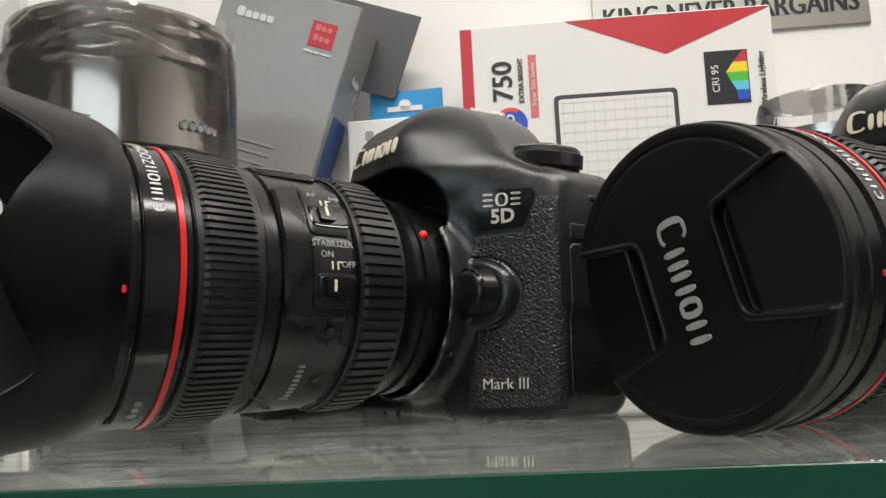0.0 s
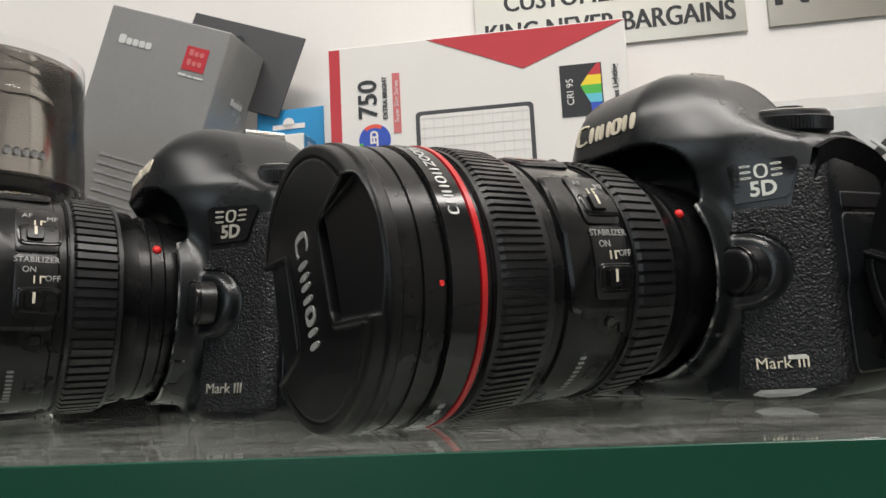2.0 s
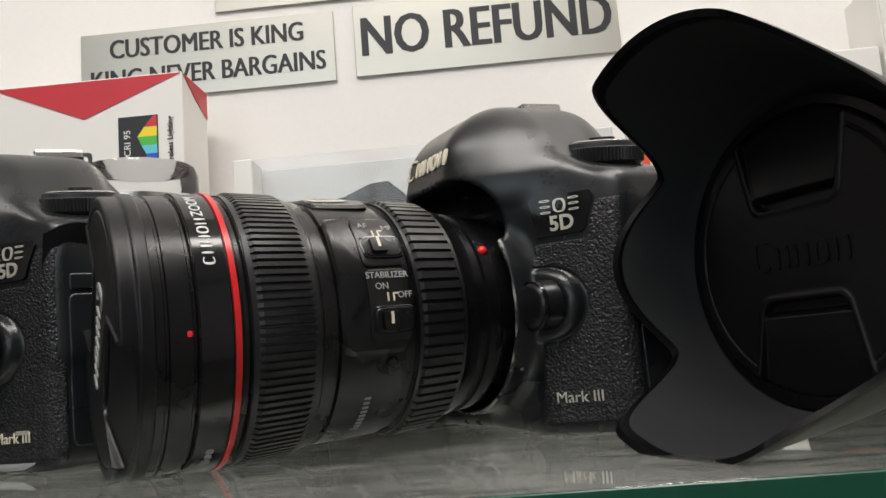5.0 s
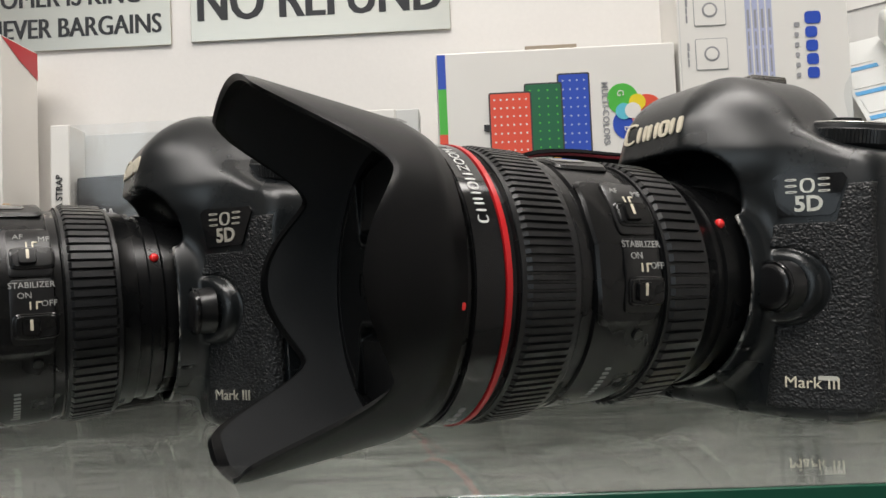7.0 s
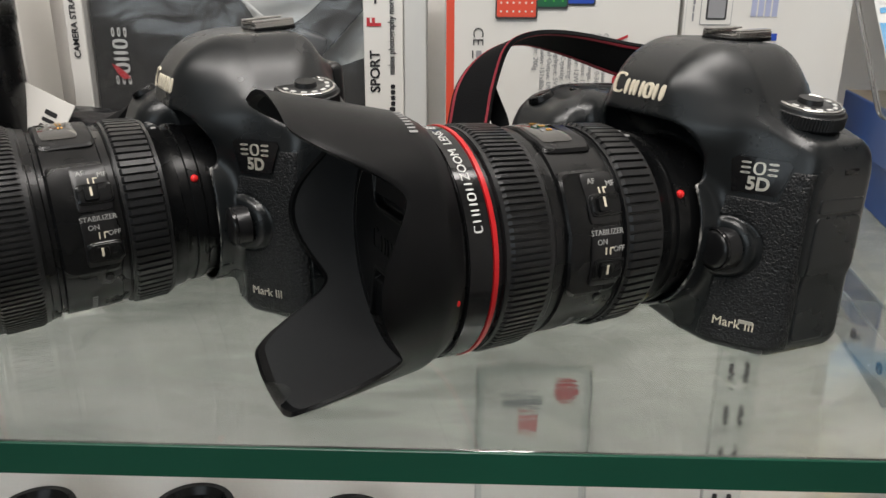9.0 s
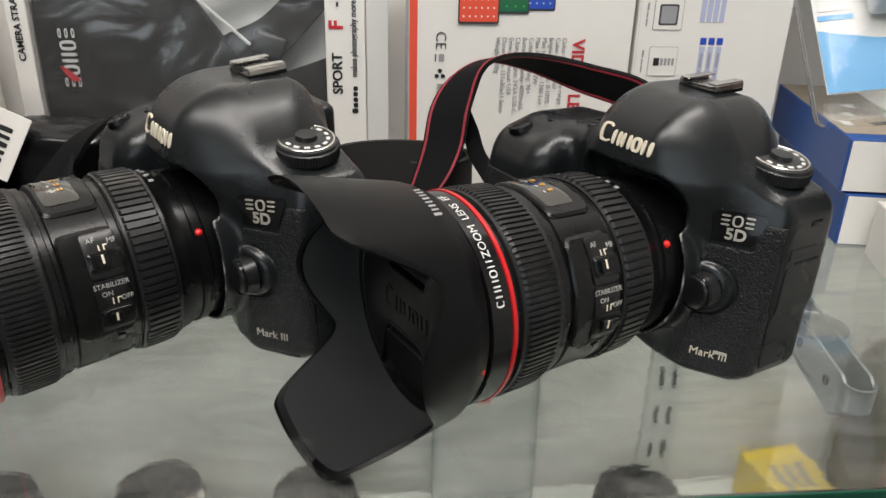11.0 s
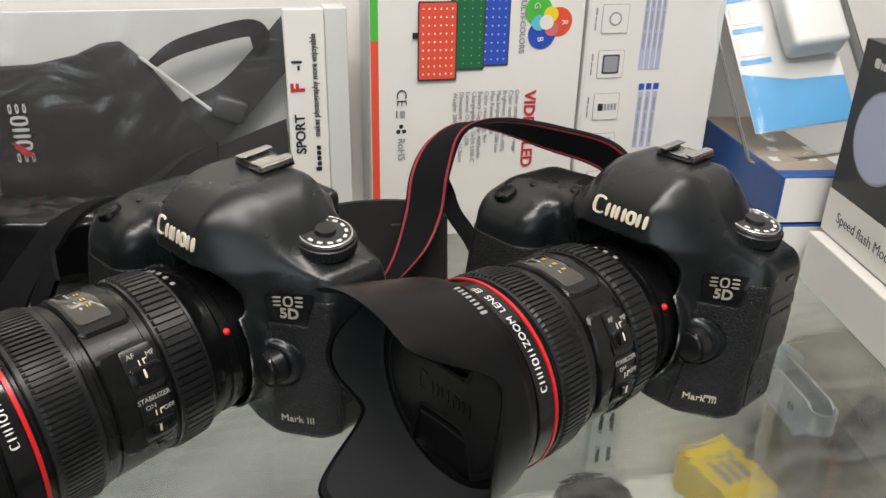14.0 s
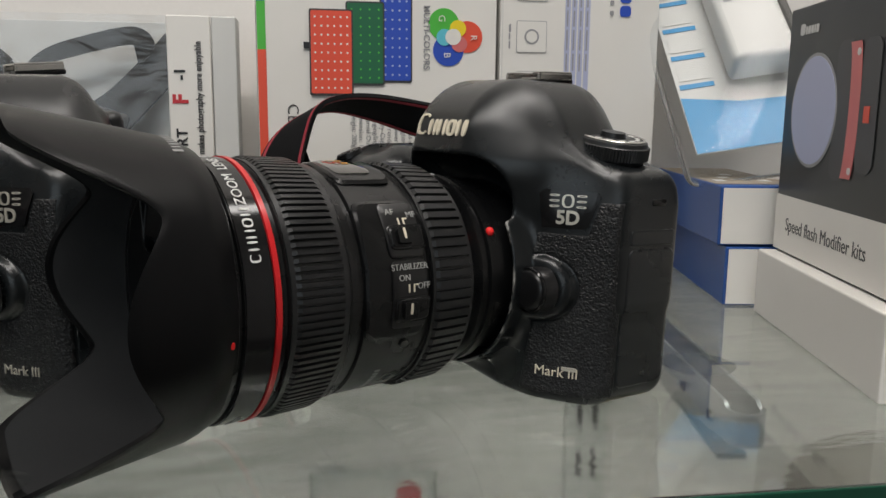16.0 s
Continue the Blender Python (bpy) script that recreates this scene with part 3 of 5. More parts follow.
def drop_on_body(me, normal_axis, lift, mapping):
    """Lays a flat mesh (x, y) on the body shell: mapping gives a start point in millimetres, which walks along the shell's slope to its skin."""
    pts = np.array([[*mapping(v.co.x * 1000, v.co.y * 1000)] for v in me.vertices], float)
    zs = np.array([v.co.z * 1000 for v in me.vertices])
    way = np.array(normal_axis, float)
    way = way / np.linalg.norm(way)
    pts = pts + way * 14
    for _ in range(90):
        d = body_sd(*pts.T) - lift
        pts = pts - np.clip(d, -0.5, 2.0)[:, None] * way * 0.6
    pts = pts + zs[:, None] * way
    for v, p in zip(me.vertices, pts):
        v.co = p / 1000
    me.update()
    return me


def dense(me, cuts=4, longer=0.0025):
    bm = bmesh.new()
    bm.from_mesh(me)
    bmesh.ops.triangulate(bm, faces=bm.faces)
    for _ in range(3):
        es = [e for e in bm.edges if e.calc_length() > longer]
        if es:
            bmesh.ops.subdivide_edges(bm, edges=es, cuts=1)
            bmesh.ops.triangulate(bm, faces=bm.faces)
    bm.to_mesh(me)
    bm.free()
    return me


def plate_mesh(name, pts, depth):
    bm = bmesh.new()
    f = bm.faces.new([bm.verts.new((x, y, -depth)) for x, y in pts])
    ex = bmesh.ops.extrude_face_region(bm, geom=[f])
    bmesh.ops.translate(bm, vec=(0, 0, 2 * depth), verts=[v for v in ex["geom"] if isinstance(v, bmesh.types.BMVert)])
    bmesh.ops.recalc_face_normals(bm, faces=bm.faces)
    me = bpy.data.meshes.new(name)
    bm.to_mesh(me)
    bm.free()
    return me


def mode_dial(parent):
    """Ribbed dial with a printed ring and a lock button."""
    n = 72
    verts = []
    prof = [(0.0, 0.0122, 0), (0.0012, 0.0128, 0), (0.0016, 0.0131, 1), (0.0062, 0.0131, 1), (0.0066, 0.0128, 0), (0.0080, 0.0124, 0), (0.0086, 0.0112, 0), (0.0086, 0.001, 0)]
    for z, r, rib in prof:
        for k in range(2 * n):
            a = math.pi * k / n
            q = r + (0.0005 if rib and k % 2 else 0)
            verts.append((q * math.cos(a), q * math.sin(a), z))
    dial = mesh_object("mode_dial", grid_mesh("mode_dial", verts, len(prof), 2 * n, False, True), DIAL, parent, "ribbed black mode dial with white printed ring")
    sharp_smooth(dial, 40)
    dial.matrix_basis = pose(-0.0412, -0.0456, 0.0456, -2, -10, 0) @ Matrix.Diagonal((1.07, 1.07, 1, 1))
    ring = []
    for z, r in ((0.0086, 0.0117), (0.0090, 0.0113), (0.0090, 0.0108), (0.0086, 0.0107)):
        ring += [(r * math.cos(2 * math.pi * k / 64), r * math.sin(2 * math.pi * k / 64), z) for k in range(64)]
    mesh_object("dial_rim", grid_mesh("dial_rim", ring, 4, 64, False, True), CHROME, dial, "thin silver rim")
    for k in range(9):
        a = math.pi * (0.55 + 0.155 * k)
        bm = rounded_box(0.0022, 0.0014, 0.0003, 0)
        bmesh.ops.transform(bm, matrix=Matrix.Translation((0.0088 * math.cos(a), 0.0088 * math.sin(a), 0.0087)) @ Matrix.Rotation(a + math.pi / 2, 4, "Z"), verts=bm.verts)
        part("dial_mark", bm, WHITEPAINT, dial)
    bm = bmesh.new()
    bmesh.ops.create_cone(bm, cap_ends=True, segments=32, radius1=0.0048, radius2=0.0042, depth=0.0026)
    bmesh.ops.translate(bm, vec=(0, 0, 0.0092), verts=bm.verts)
    sharp_smooth(part("lock_button", bm, RUBBER, dial), 40)
    bm = rounded_box(0.0012, 0.0035, 0.0006, 0)
    bmesh.ops.translate(bm, vec=(0.0150, 0.003, 0.0030), verts=bm.verts)
    part("dial_index", bm, WHITEPAINT, dial)


def hot_shoe(parent):
    shoe = part("hot_shoe", rounded_box(0.021, 0.019, 0.002, 0.0005), BARREL, parent, "metal accessory shoe", False, pose(0, -0.0450, 0.0752, -3))
    for side in (-1, 1):
        bm = rounded_box(0.0018, 0.0180, 0.0026, 0.0003)
        bmesh.ops.translate(bm, vec=(side * 0.0097, 0, 0.0020), verts=bm.verts)
        part("rail", bm, CHROME, shoe)
        bm = rounded_box(0.0045, 0.0180, 0.0009, 0.0003)
        bmesh.ops.translate(bm, vec=(side * 0.0080, 0, 0.0036), verts=bm.verts)
        part("rail_lip", bm, CHROME, shoe)
    bm = rounded_box(0.0112, 0.0130, 0.0008, 0.0002)
    bmesh.ops.translate(bm, vec=(0, 0, 0.0014), verts=bm.verts)
    part("spring_plate", bm, CHROME, shoe)


def button(parent, name, x, y, z, r, h, mat, m=None, label=""):
    bm = bmesh.new()
    bmesh.ops.create_cone(bm, cap_ends=True, segments=32, radius1=r, radius2=r * 0.9, depth=h)
    bmesh.ops.bevel(bm, geom=[e for e in bm.edges if abs(e.verts[0].co.z - h / 2) < 1e-6 and abs(e.verts[1].co.z - h / 2) < 1e-6], offset=h * 0.25, segments=3, affect="EDGES", profile=0.5)
    return sharp_smooth(part(name, bm, mat, parent, label, True, (m or pose(x, y, z))), 40)


def build_camera(label, cap_turn, hooded, m, worn, logo_mat=GREYPAINT, girth=1.0, reach=0.0, sag=0.0, swing=0.0):
    slr = thing("slr_camera", m, label, "camera", "cameras in a row on the glass shelf")
    body = mesh_object("body", BODY_MESH, None, slr, "black magnesium camera body")
    mesh_object("leather_panel", LEATHER_MESH, None, body, "pebbled black rubber grip covering")
    mesh_object("grip_leather", GRIPLEATHER_MESH, None, body, "pebbled black rubber grip covering")
    mesh_object("terminal_cover", TERMINAL_MESH, None, body, "smooth black rubber terminal covers")
    # badge
    shape = [(-0.0092, -0.0070), (0.0066, -0.0068), (0.0080, -0.0058), (0.0116, 0.0050), (0.0104, 0.0068), (-0.0086, 0.0072), (-0.0104, 0.0056)]
    to_body = lambda cx, cz: (lambda u, w: (cx - 0.84 * u, -13.6 + 0.65 * (cx - 0.84 * u + 37), cz + w))
    ahead = (-0.54, 0.84, 0)
    badge = mesh_object("badge", drop_on_body(dense(plate_mesh("badge", shape, 0.0003)), ahead, 0.6, to_body(-46.8, 27.3)), GLOSS, body, "glossy black model badge", False)
    mark = mark_mesh("brand_marking", "eoe", [0.0036, 0.0044, 0.0036], 0.0048, 0.0009, 0.0008, 0.0002, 1.0)
    mesh_object("brand_marking", drop_on_body(dense(mark), ahead, 1.05, to_body(-46.8, 30.4)), SILVER, badge, "", False)
    mesh_object("lettering", drop_on_body(dense(text_mesh("lettering", "5D", 0.0070, 0.0002, 0.0002)), ahead, 1.05, to_body(-47.0, 24.2)), SILVER, badge, "", False)
    mk = text_mesh("lettering", "Mark III", 0.0052, 0.0002)
    wide = max(v.co.x for v in mk.vertices) - min(v.co.x for v in mk.vertices)
    mk.transform(Matrix.Diagonal((0.0160 / wide, 1, 1, 1)))
    mesh_object("lettering", drop_on_body(dense(mk), ahead, 0.95, to_body(-46.4, -33.5)), CREAM if worn else SILVER, body, "silver model lettering", False)
    if worn:
        bm = rounded_box(0.0056, 0.0014, 0.0004, 0)
        me = bpy.data.meshes.new("sticker_scrap")
        bm.to_mesh(me)
        bm.free()
        mesh_object("sticker_scrap", drop_on_body(dense(me), ahead, 1.05, to_body(-50.4, -31.7)), SILVER, body, "scrap of a torn silver sticker", False)
    if worn and not hooded:
        wear = plate_mesh("edge_wear", [(-0.0095, -0.0016), (-0.0050, -0.0026), (0.0040, -0.0022), (0.0098, 0.0002), (0.0060, 0.0022), (0.0005, 0.0010), (-0.0060, 0.0012)], 0.0001)
        mesh_object("edge_wear", drop_on_body(dense(wear), (-0.45, 0.65, -0.6), 0.15, (lambda u, w: (-46.0 - 0.84 * u, -19.0 - 0.54 * u, -42.5 + w))), SILVERGREY, body, "bare metal where the paint is worn", False)
    # maker's mark on the prism front
    me = mark_mesh("brand_marking", "ciioi", [0.0078, 0.0053, 0.0057, 0.0056, 0.0057], 0.0084, 0.0004, 0.0018, 0.0003)
    mesh_object("brand_marking", drop_on_body(dense(me), (0, 1, 0), 0.3, (lambda u, w: (-u, 8.0, 56.0 + w))), CREAM, body, "cream maker's mark", False)
    # microphone holes
    for k in range(5):
        a = 2 * math.pi * k / 5
        bm = bmesh.new()
        bmesh.ops.create_circle(bm, cap_ends=True, segments=12, radius=0.0006)
        me = bpy.data.meshes.new("microphone_hole")
        bm.to_mesh(me)
        bm.free()
        mesh_object("microphone_hole", drop_on_body(me, (-0.45, 0.8, 0.35), 0.12, (lambda u, w, a=a: (-41.9 - u + 2.1 * math.sin(a), -21.3, 39.4 + w + 2.1 * math.cos(a)))), FLOCK, body, "", False)
    # lens release
    rb = button(body, "lens_release_button", 0, 0, 0, 0.0086, 0.0080, SATIN, pose(-0.0414, -0.0106, -0.0024, -90, 0, 0), "round black release button with worn rim")
    rim = []
    for z, r in ((0.0016, 0.0084), (0.0024, 0.0087), (0.0033, 0.0082)):
        rim += [(r * math.cos(2 * math.pi * k / 48), r * math.sin(2 * math.pi * k / 48), z) for k in range(48)]
    mesh_object("rim", grid_mesh("rim", rim, 3, 48, False, True), GLOSS, rb)
    for px, pz in ((-0.0268, 0.0330), (0.0268, 0.0330)):
        button(body, "screw", 0, 0, 0, 0.0014, 0.0010, CHROME, pose(px, -0.0156, pz, -90, 0, 0), "small bright screw")
    # strap lugs, top deck
    for side, x in (("near", -0.0625), ("far", 0.0930)):
        bm = rounded_box(0.0026, 0.0085, 0.0030, 0.0010, 3)
        part("strap_lug", bm, CHROME if x > 0 else GLOSS, body, "worn steel strap lug" if x > 0 else "dark steel strap lug", True, pose(x, -0.0500 if x < 0 else -0.0330, 0.0308, 0, 0, 0))
    mode_dial(body)
    hot_shoe(body)
    button(body, "shutter_button", 0, 0, 0, 0.0066, 0.0030, BARREL, pose(0.0776, 0.0004, 0.0408, -22, 10, 0))
    button(body, "function_button", 0, 0, 0, 0.0026, 0.0016, BARREL, pose(0.0695, -0.0135, 0.0452, -8, 0, 0))
    for k in range(3):
        button(body, "top_button", 0, 0, 0, 0.0024, 0.0016, RUBBER, pose(0.0470 + 0.009 * k, -0.0205, 0.0474 - 0.0007 * k, -3, 2, 0))
    part("top_display", rounded_box(0.034, 0.020, 0.0012, 0.0005), WINDOW, body, "dark top display", False, pose(0.0580, -0.0390, 0.0464, -1, 4, 0))
    # eyecup
    bm = rounded_box(0.040, 0.009, 0.027, 0.004, 3)
    part("eyecup", bm, RUBBER, body, "black rubber eyecup", True, pose(0, -0.0690, 0.0460))
    build_lens(slr, cap_turn, hooded, logo_mat, girth, reach, sag, swing)
    return slr


for me, mat in ((BODY_MESH, BODY), (LEATHER_MESH, LEATHER), (TERMINAL_MESH, BODY), (GRIPLEATHER_MESH, LEATHER), (CAP_MESH, CAP)):
    me.materials.append(mat)
    me.polygons.foreach_set("use_smooth", [True] * len(me.polygons))


def stand(x, y, z, yaw, pitch, roll=0.0):
    """Pose of a camera by its mount centre; yaw: degrees by which the lens turns from -x towards the front; pitch: lens up; roll about the lens."""
    return pose(x, y, z) @ Matrix.Rotation(radians(90 + yaw), 4, "Z") @ Matrix.Rotation(radians(pitch), 4, "X") @ Matrix.Rotation(radians(roll), 4, "Y")


build_camera("black digital SLR camera, petal hood on its zoom lens", 90, True, stand(0.0020, 0.2304, 0.0458, 40.6, 3.3, 1.7), False, CAP, 1.027, 0.0, 1.0, 0.8)
build_camera("worn black digital SLR camera, capped red-ringed zoom lens", 14, False, stand(0.1931, 0.2277, 0.0455, 39.5, -1.7), True, SILVERGREY, 1.02, 0.0055, 0.2, -0.8)
build_camera("black digital SLR camera with a capped red-ringed zoom lens", -35, False, stand(0.3896, 0.2320, 0.0455, 31.7, -1.5), False, SILVERGREY, 1.018, 0.0028, 0.0, 1.1)
build_camera("black digital SLR camera, petal hood, torn model sticker", 90, True, stand(0.5890, 0.2102, 0.0470, 27.7, 2.4), True, CAP, 1.038, 0.0, 0.9, 0.0)


# ---------------------------------------------------------------- setting
WALLPAINT = material("white_wall_laminate", (0.74, 0.715, 0.685), 0.45, grain=0.03, grain_scale=400, stain=0.06, stain_scale=5, bump=0.08, bump_scale=300)
WHITECARD = material("white_printed_card", (0.74, 0.72, 0.68), 0.35, stain=0.05, stain_scale=20, rough_var=0.06)
REDCARD = material("red_printed_card", (0.50, 0.035, 0.045), 0.35, stain=0.08, stain_scale=30)
BLUECARD = material("cyan_printed_card", (0.03, 0.27, 0.55), 0.35, stain=0.08, stain_scale=30)
GREYCARD = material("grey_printed_card", (0.26, 0.257, 0.252), 0.24, coat=0.3, stain=0.15, stain_scale=15, grain=0.06, rough_var=0.08)
DARKCARD = material("dark_card", (0.05, 0.05, 0.052), 0.4, stain=0.15, stain_scale=20)
INK = material("black_print", (0.02, 0.02, 0.022), 0.4)
PALEINK = material("grey_print", (0.30, 0.30, 0.31), 0.5)
STEEL = material("brushed_steel_plate", (0.65, 0.62, 0.55), 0.31, metal=1.0, grain=0.03, grain_scale=60, stain=0.03, stain_scale=5, stretch=(1, 1, 30), rough_var=0.015)


def box_wall(name, x0, x1, y0, y1, z0, z1, mat, label, kind="structure"):
    bm = rounded_box(x1 - x0, y1 - y0, z1 - z0, 0)
    ob = part(name, bm, mat, None, "", False, pose((x0 + x1) / 2, (y0 + y1) / 2, (z0 + z1) / 2))
    return tagged(ob, label, "", "", kind)


FLOORM = material("grey_floor_tile", (0.14, 0.13, 0.12), 0.35, stain=0.2, stain_scale=3)
CEIL = material("white_ceiling", (0.72, 0.70, 0.67), 0.7, stain=0.05, stain_scale=3)
ROOM = material("beige_shop_wall", (0.30, 0.28, 0.255), 0.6, stain=0.15, stain_scale=2)
box_wall("wall_back", -1.5, 1.9, 0.488, 0.56, -1.0, 1.45, WALLPAINT, "white laminate back wall of the display")
box_wall("wall_front", -1.5, 1.9, -2.3, -2.2, -1.0, 1.45, ROOM, "plain beige shop wall")
box_wall("wall_left", -1.6, -1.5, -2.3, 0.56, -1.0, 1.45, ROOM, "plain beige shop wall")
box_wall("wall_right", 1.9, 2.0, -2.3, 0.56, -1.0, 1.45, WALLPAINT, "plain white shop wall")
box_wall("floor", -1.6, 2.0, -2.3, 0.56, -1.1, -1.0, FLOORM, "grey tiled shop floor")
box_wall("ceiling", -1.6, 2.0, -2.3, 0.56, 1.45, 1.55, CEIL, "plain white ceiling")


def glass_material():
    m = bpy.data.materials.new("green_edged_glass")
    m.use_nodes = True
    nt = m.node_tree
    b = nt.nodes["Principled BSDF"]
    b.inputs["Base Color"].default_value = (0.67, 0.72, 0.69, 1)
    b.inputs["Transmission Weight"].default_value = 1.0
    b.inputs["IOR"].default_value = 1.5
    b.inputs["Roughness"].default_value = 0.03
    # a film of dust and wiped streaks; streaks also paint in mottled reflections
    dust_and_glare, mix, tc, mp = (nt.nodes.new("ShaderNode" + k) for k in ("BsdfDiffuse", "MixShader", "TexCoord", "Mapping"))
    dust_and_glare.inputs[0].default_value = (0.36, 0.355, 0.335, 1)
    mp.inputs["Scale"].default_value = (9, 26, 20)
    mp.inputs["Rotation"].default_value = (0, 0, 0.12)
    fine, ramp = (nt.nodes.new("ShaderNode" + k) for k in ("TexNoise", "ValToRGB"))
    fine.inputs["Scale"].default_value, fine.inputs["Detail"].default_value, fine.inputs["Distortion"].default_value = 1.6, 8, 1.4
    nt.links.new(tc.outputs["Object"], mp.inputs[0])
    nt.links.new(mp.outputs[0], fine.inputs["Vector"])
    ramp.color_ramp.elements[0].position, ramp.color_ramp.elements[0].color = 0.44, (0.015, 0.015, 0.015, 1)
    ramp.color_ramp.elements[1].position, ramp.color_ramp.elements[1].color = 0.60, (0.12, 0.12, 0.12, 1)
    nt.links.new(fine.outputs["Fac"], ramp.inputs[0])
    nt.links.new(ramp.outputs[0], mix.inputs[0])
    nt.links.new(b.outputs[0], mix.inputs[1])
    nt.links.new(dust_and_glare.outputs[0], mix.inputs[2])
    bp = nt.nodes.new("ShaderNodeBump")
    bp.inputs["Strength"].default_value, bp.inputs["Distance"].default_value = 0.04, 0.002
    nt.links.new(fine.outputs["Fac"], bp.inputs["Height"])
    nt.links.new(bp.outputs[0], b.inputs["Normal"])
    nt.links.new(mix.outputs[0], nt.nodes["Material Output"].inputs[0])
    return m


GLASS = glass_material()
EDGE = material("green_glass_edge", (0.010, 0.064, 0.039), 0.25, stain=0.45, stain_scale=5, spec=0.35)
shelf = part("glass_shelf", rounded_box(1.75, 0.366, 0.0116, 0.0008, 1), GLASS, None, "", False, pose(0.25, 0.2845, -0.0059))
tagged(shelf, "clear glass display shelf with a green front edge", "shelf", "", "structure")
shelf.visible_shadow = False
part("front_edge", rounded_box(1.75, 0.0012, 0.0120, 0.0003, 1), EDGE, shelf, "dark green polished glass edge", False, pose(0, -0.1838, -0.0001))


# ---------------------------------------------------------------- cartons, signs and packages behind the cameras
def film_material(name, tint=(0.95, 0.96, 0.96), gloss=0.12, bump_scale=18.0, strength=0.4, ior=1.45, haze=0.0):
    """Clear plastic: see-through, with a rippled shine."""
    m = bpy.data.materials.new(name)
    m.use_nodes = True
    nt = m.node_tree
    nt.nodes.remove(nt.nodes["Principled BSDF"])
    out = nt.nodes["Material Output"]
    tr, gl, mix, fr = (nt.nodes.new("ShaderNode" + k) for k in ("BsdfTransparent", "BsdfGlossy", "MixShader", "Fresnel"))
    tr.inputs[0].default_value = (*tint, 1)
    gl.inputs["Roughness"].default_value = gloss
    fr.inputs["IOR"].default_value = ior
    tc, n, bp = nt.nodes.new("ShaderNodeTexCoord"), nt.nodes.new("ShaderNodeTexNoise"), nt.nodes.new("ShaderNodeBump")
    n.inputs["Scale"].default_value, n.inputs["Detail"].default_value, n.inputs["Distortion"].default_value = bump_scale, 3, 1.2
    bp.inputs["Strength"].default_value, bp.inputs["Distance"].default_value = strength, 0.01
    nt.links.new(tc.outputs["Object"], n.inputs["Vector"])
    nt.links.new(n.outputs["Fac"], bp.inputs["Height"])
    nt.links.new(bp.outputs[0], gl.inputs["Normal"])
    nt.links.new(bp.outputs[0], fr.inputs["Normal"])
    nt.links.new(fr.outputs[0], mix.inputs[0])
    nt.links.new(tr.outputs[0], mix.inputs[1])
    nt.links.new(gl.outputs[0], mix.inputs[2])
    if haze:
        milk, over = nt.nodes.new("ShaderNodeBsdfDiffuse"), nt.nodes.new("ShaderNodeMixShader")
        milk.inputs[0].default_value = (0.75, 0.75, 0.74, 1)
        over.inputs[0].default_value = haze
        nt.links.new(mix.outputs[0], over.inputs[1])
        nt.links.new(milk.outputs[0], over.inputs[2])
        nt.links.new(over.outputs[0], out.inputs[0])
    else:
        nt.links.new(mix.outputs[0], out.inputs[0])
    return m


FILM = film_material("clear_plastic_film", (0.90, 0.91, 0.91), 0.22, 18.0, 0.4, 1.9, 0.03)
CLEAR = film_material("clear_moulded_plastic", (0.90, 0.91, 0.91), 0.07, 10.0, 0.10, 1.22, 0.03)
SHRINK = film_material("wrinkled_shrink_wrap", (0.97, 0.97, 0.97), 0.08, 40.0, 0.08)
WEBBING = material("black_woven_strap", (0.007, 0.007, 0.0075), 0.8, spec=0.15, grain=0.35, grain_scale=1500, stain=0.25, stain_scale=40, bump=0.6, bump_scale=1400)
STITCH = material("red_strap_edging", (0.30, 0.025, 0.04), 0.6, grain=0.2, grain_scale=900)
NAVY = material("blue_printed_carton", (0.018, 0.070, 0.26), 0.38, stain=0.1, stain_scale=30)
YELLOW = material("yellow_printed_carton", (0.75, 0.52, 0.02), 0.35, stain=0.08, stain_scale=30)
KRAFT = material("brown_kraft_card", (0.30, 0.25, 0.19), 0.6, stain=0.2, stain_scale=40)
BLACKCARD = material("black_printed_carton", (0.018, 0.020, 0.020), 0.32, stain=0.2, stain_scale=12, rough_var=0.06)
GREENINK = material("green_print", (0.08, 0.45, 0.06), 0.4)
DKGREEN = material("dark_green_print", (0.02, 0.13, 0.06), 0.4)
ORANGE = material("orange_red_print", (0.72, 0.09, 0.05), 0.4)
BLUEINK = material("blue_print", (0.03, 0.08, 0.45), 0.4)
YELLOWINK = material("yellow_print", (0.80, 0.62, 0.03), 0.4)
CYANINK = material("cyan_print", (0.12, 0.50, 0.62), 0.4)
PINKINK = material("pale_red_print", (0.60, 0.16, 0.16), 0.4)
PALEBLUE = material("pale_blue_print", (0.42, 0.45, 0.62), 0.45)
GRIDGREY = material("pale_grey_print", (0.60, 0.60, 0.58), 0.4)
FAINT = material("faint_grey_print", (0.665, 0.655, 0.62), 0.4)
ZINC = material("zinc_plated_steel", (0.36, 0.375, 0.39), 0.34, metal=0.8, stain=0.15, stain_scale=30, rough_var=0.08)


def carton(name, w, d, h, m, mat, label, category="box", bevel=0.0009):
    """A cardboard box whose origin is the middle of its front face's foot; the front faces -y."""
    bm = rounded_box(w, d, h, bevel, 2)
    bmesh.ops.translate(bm, vec=(0, d / 2, h / 2), verts=bm.verts)
    ob = part(name, bm, mat, None, "", False, m)
    return tagged(ob, label, category)


FRONT = Matrix.Rotation(radians(90), 4, "X")


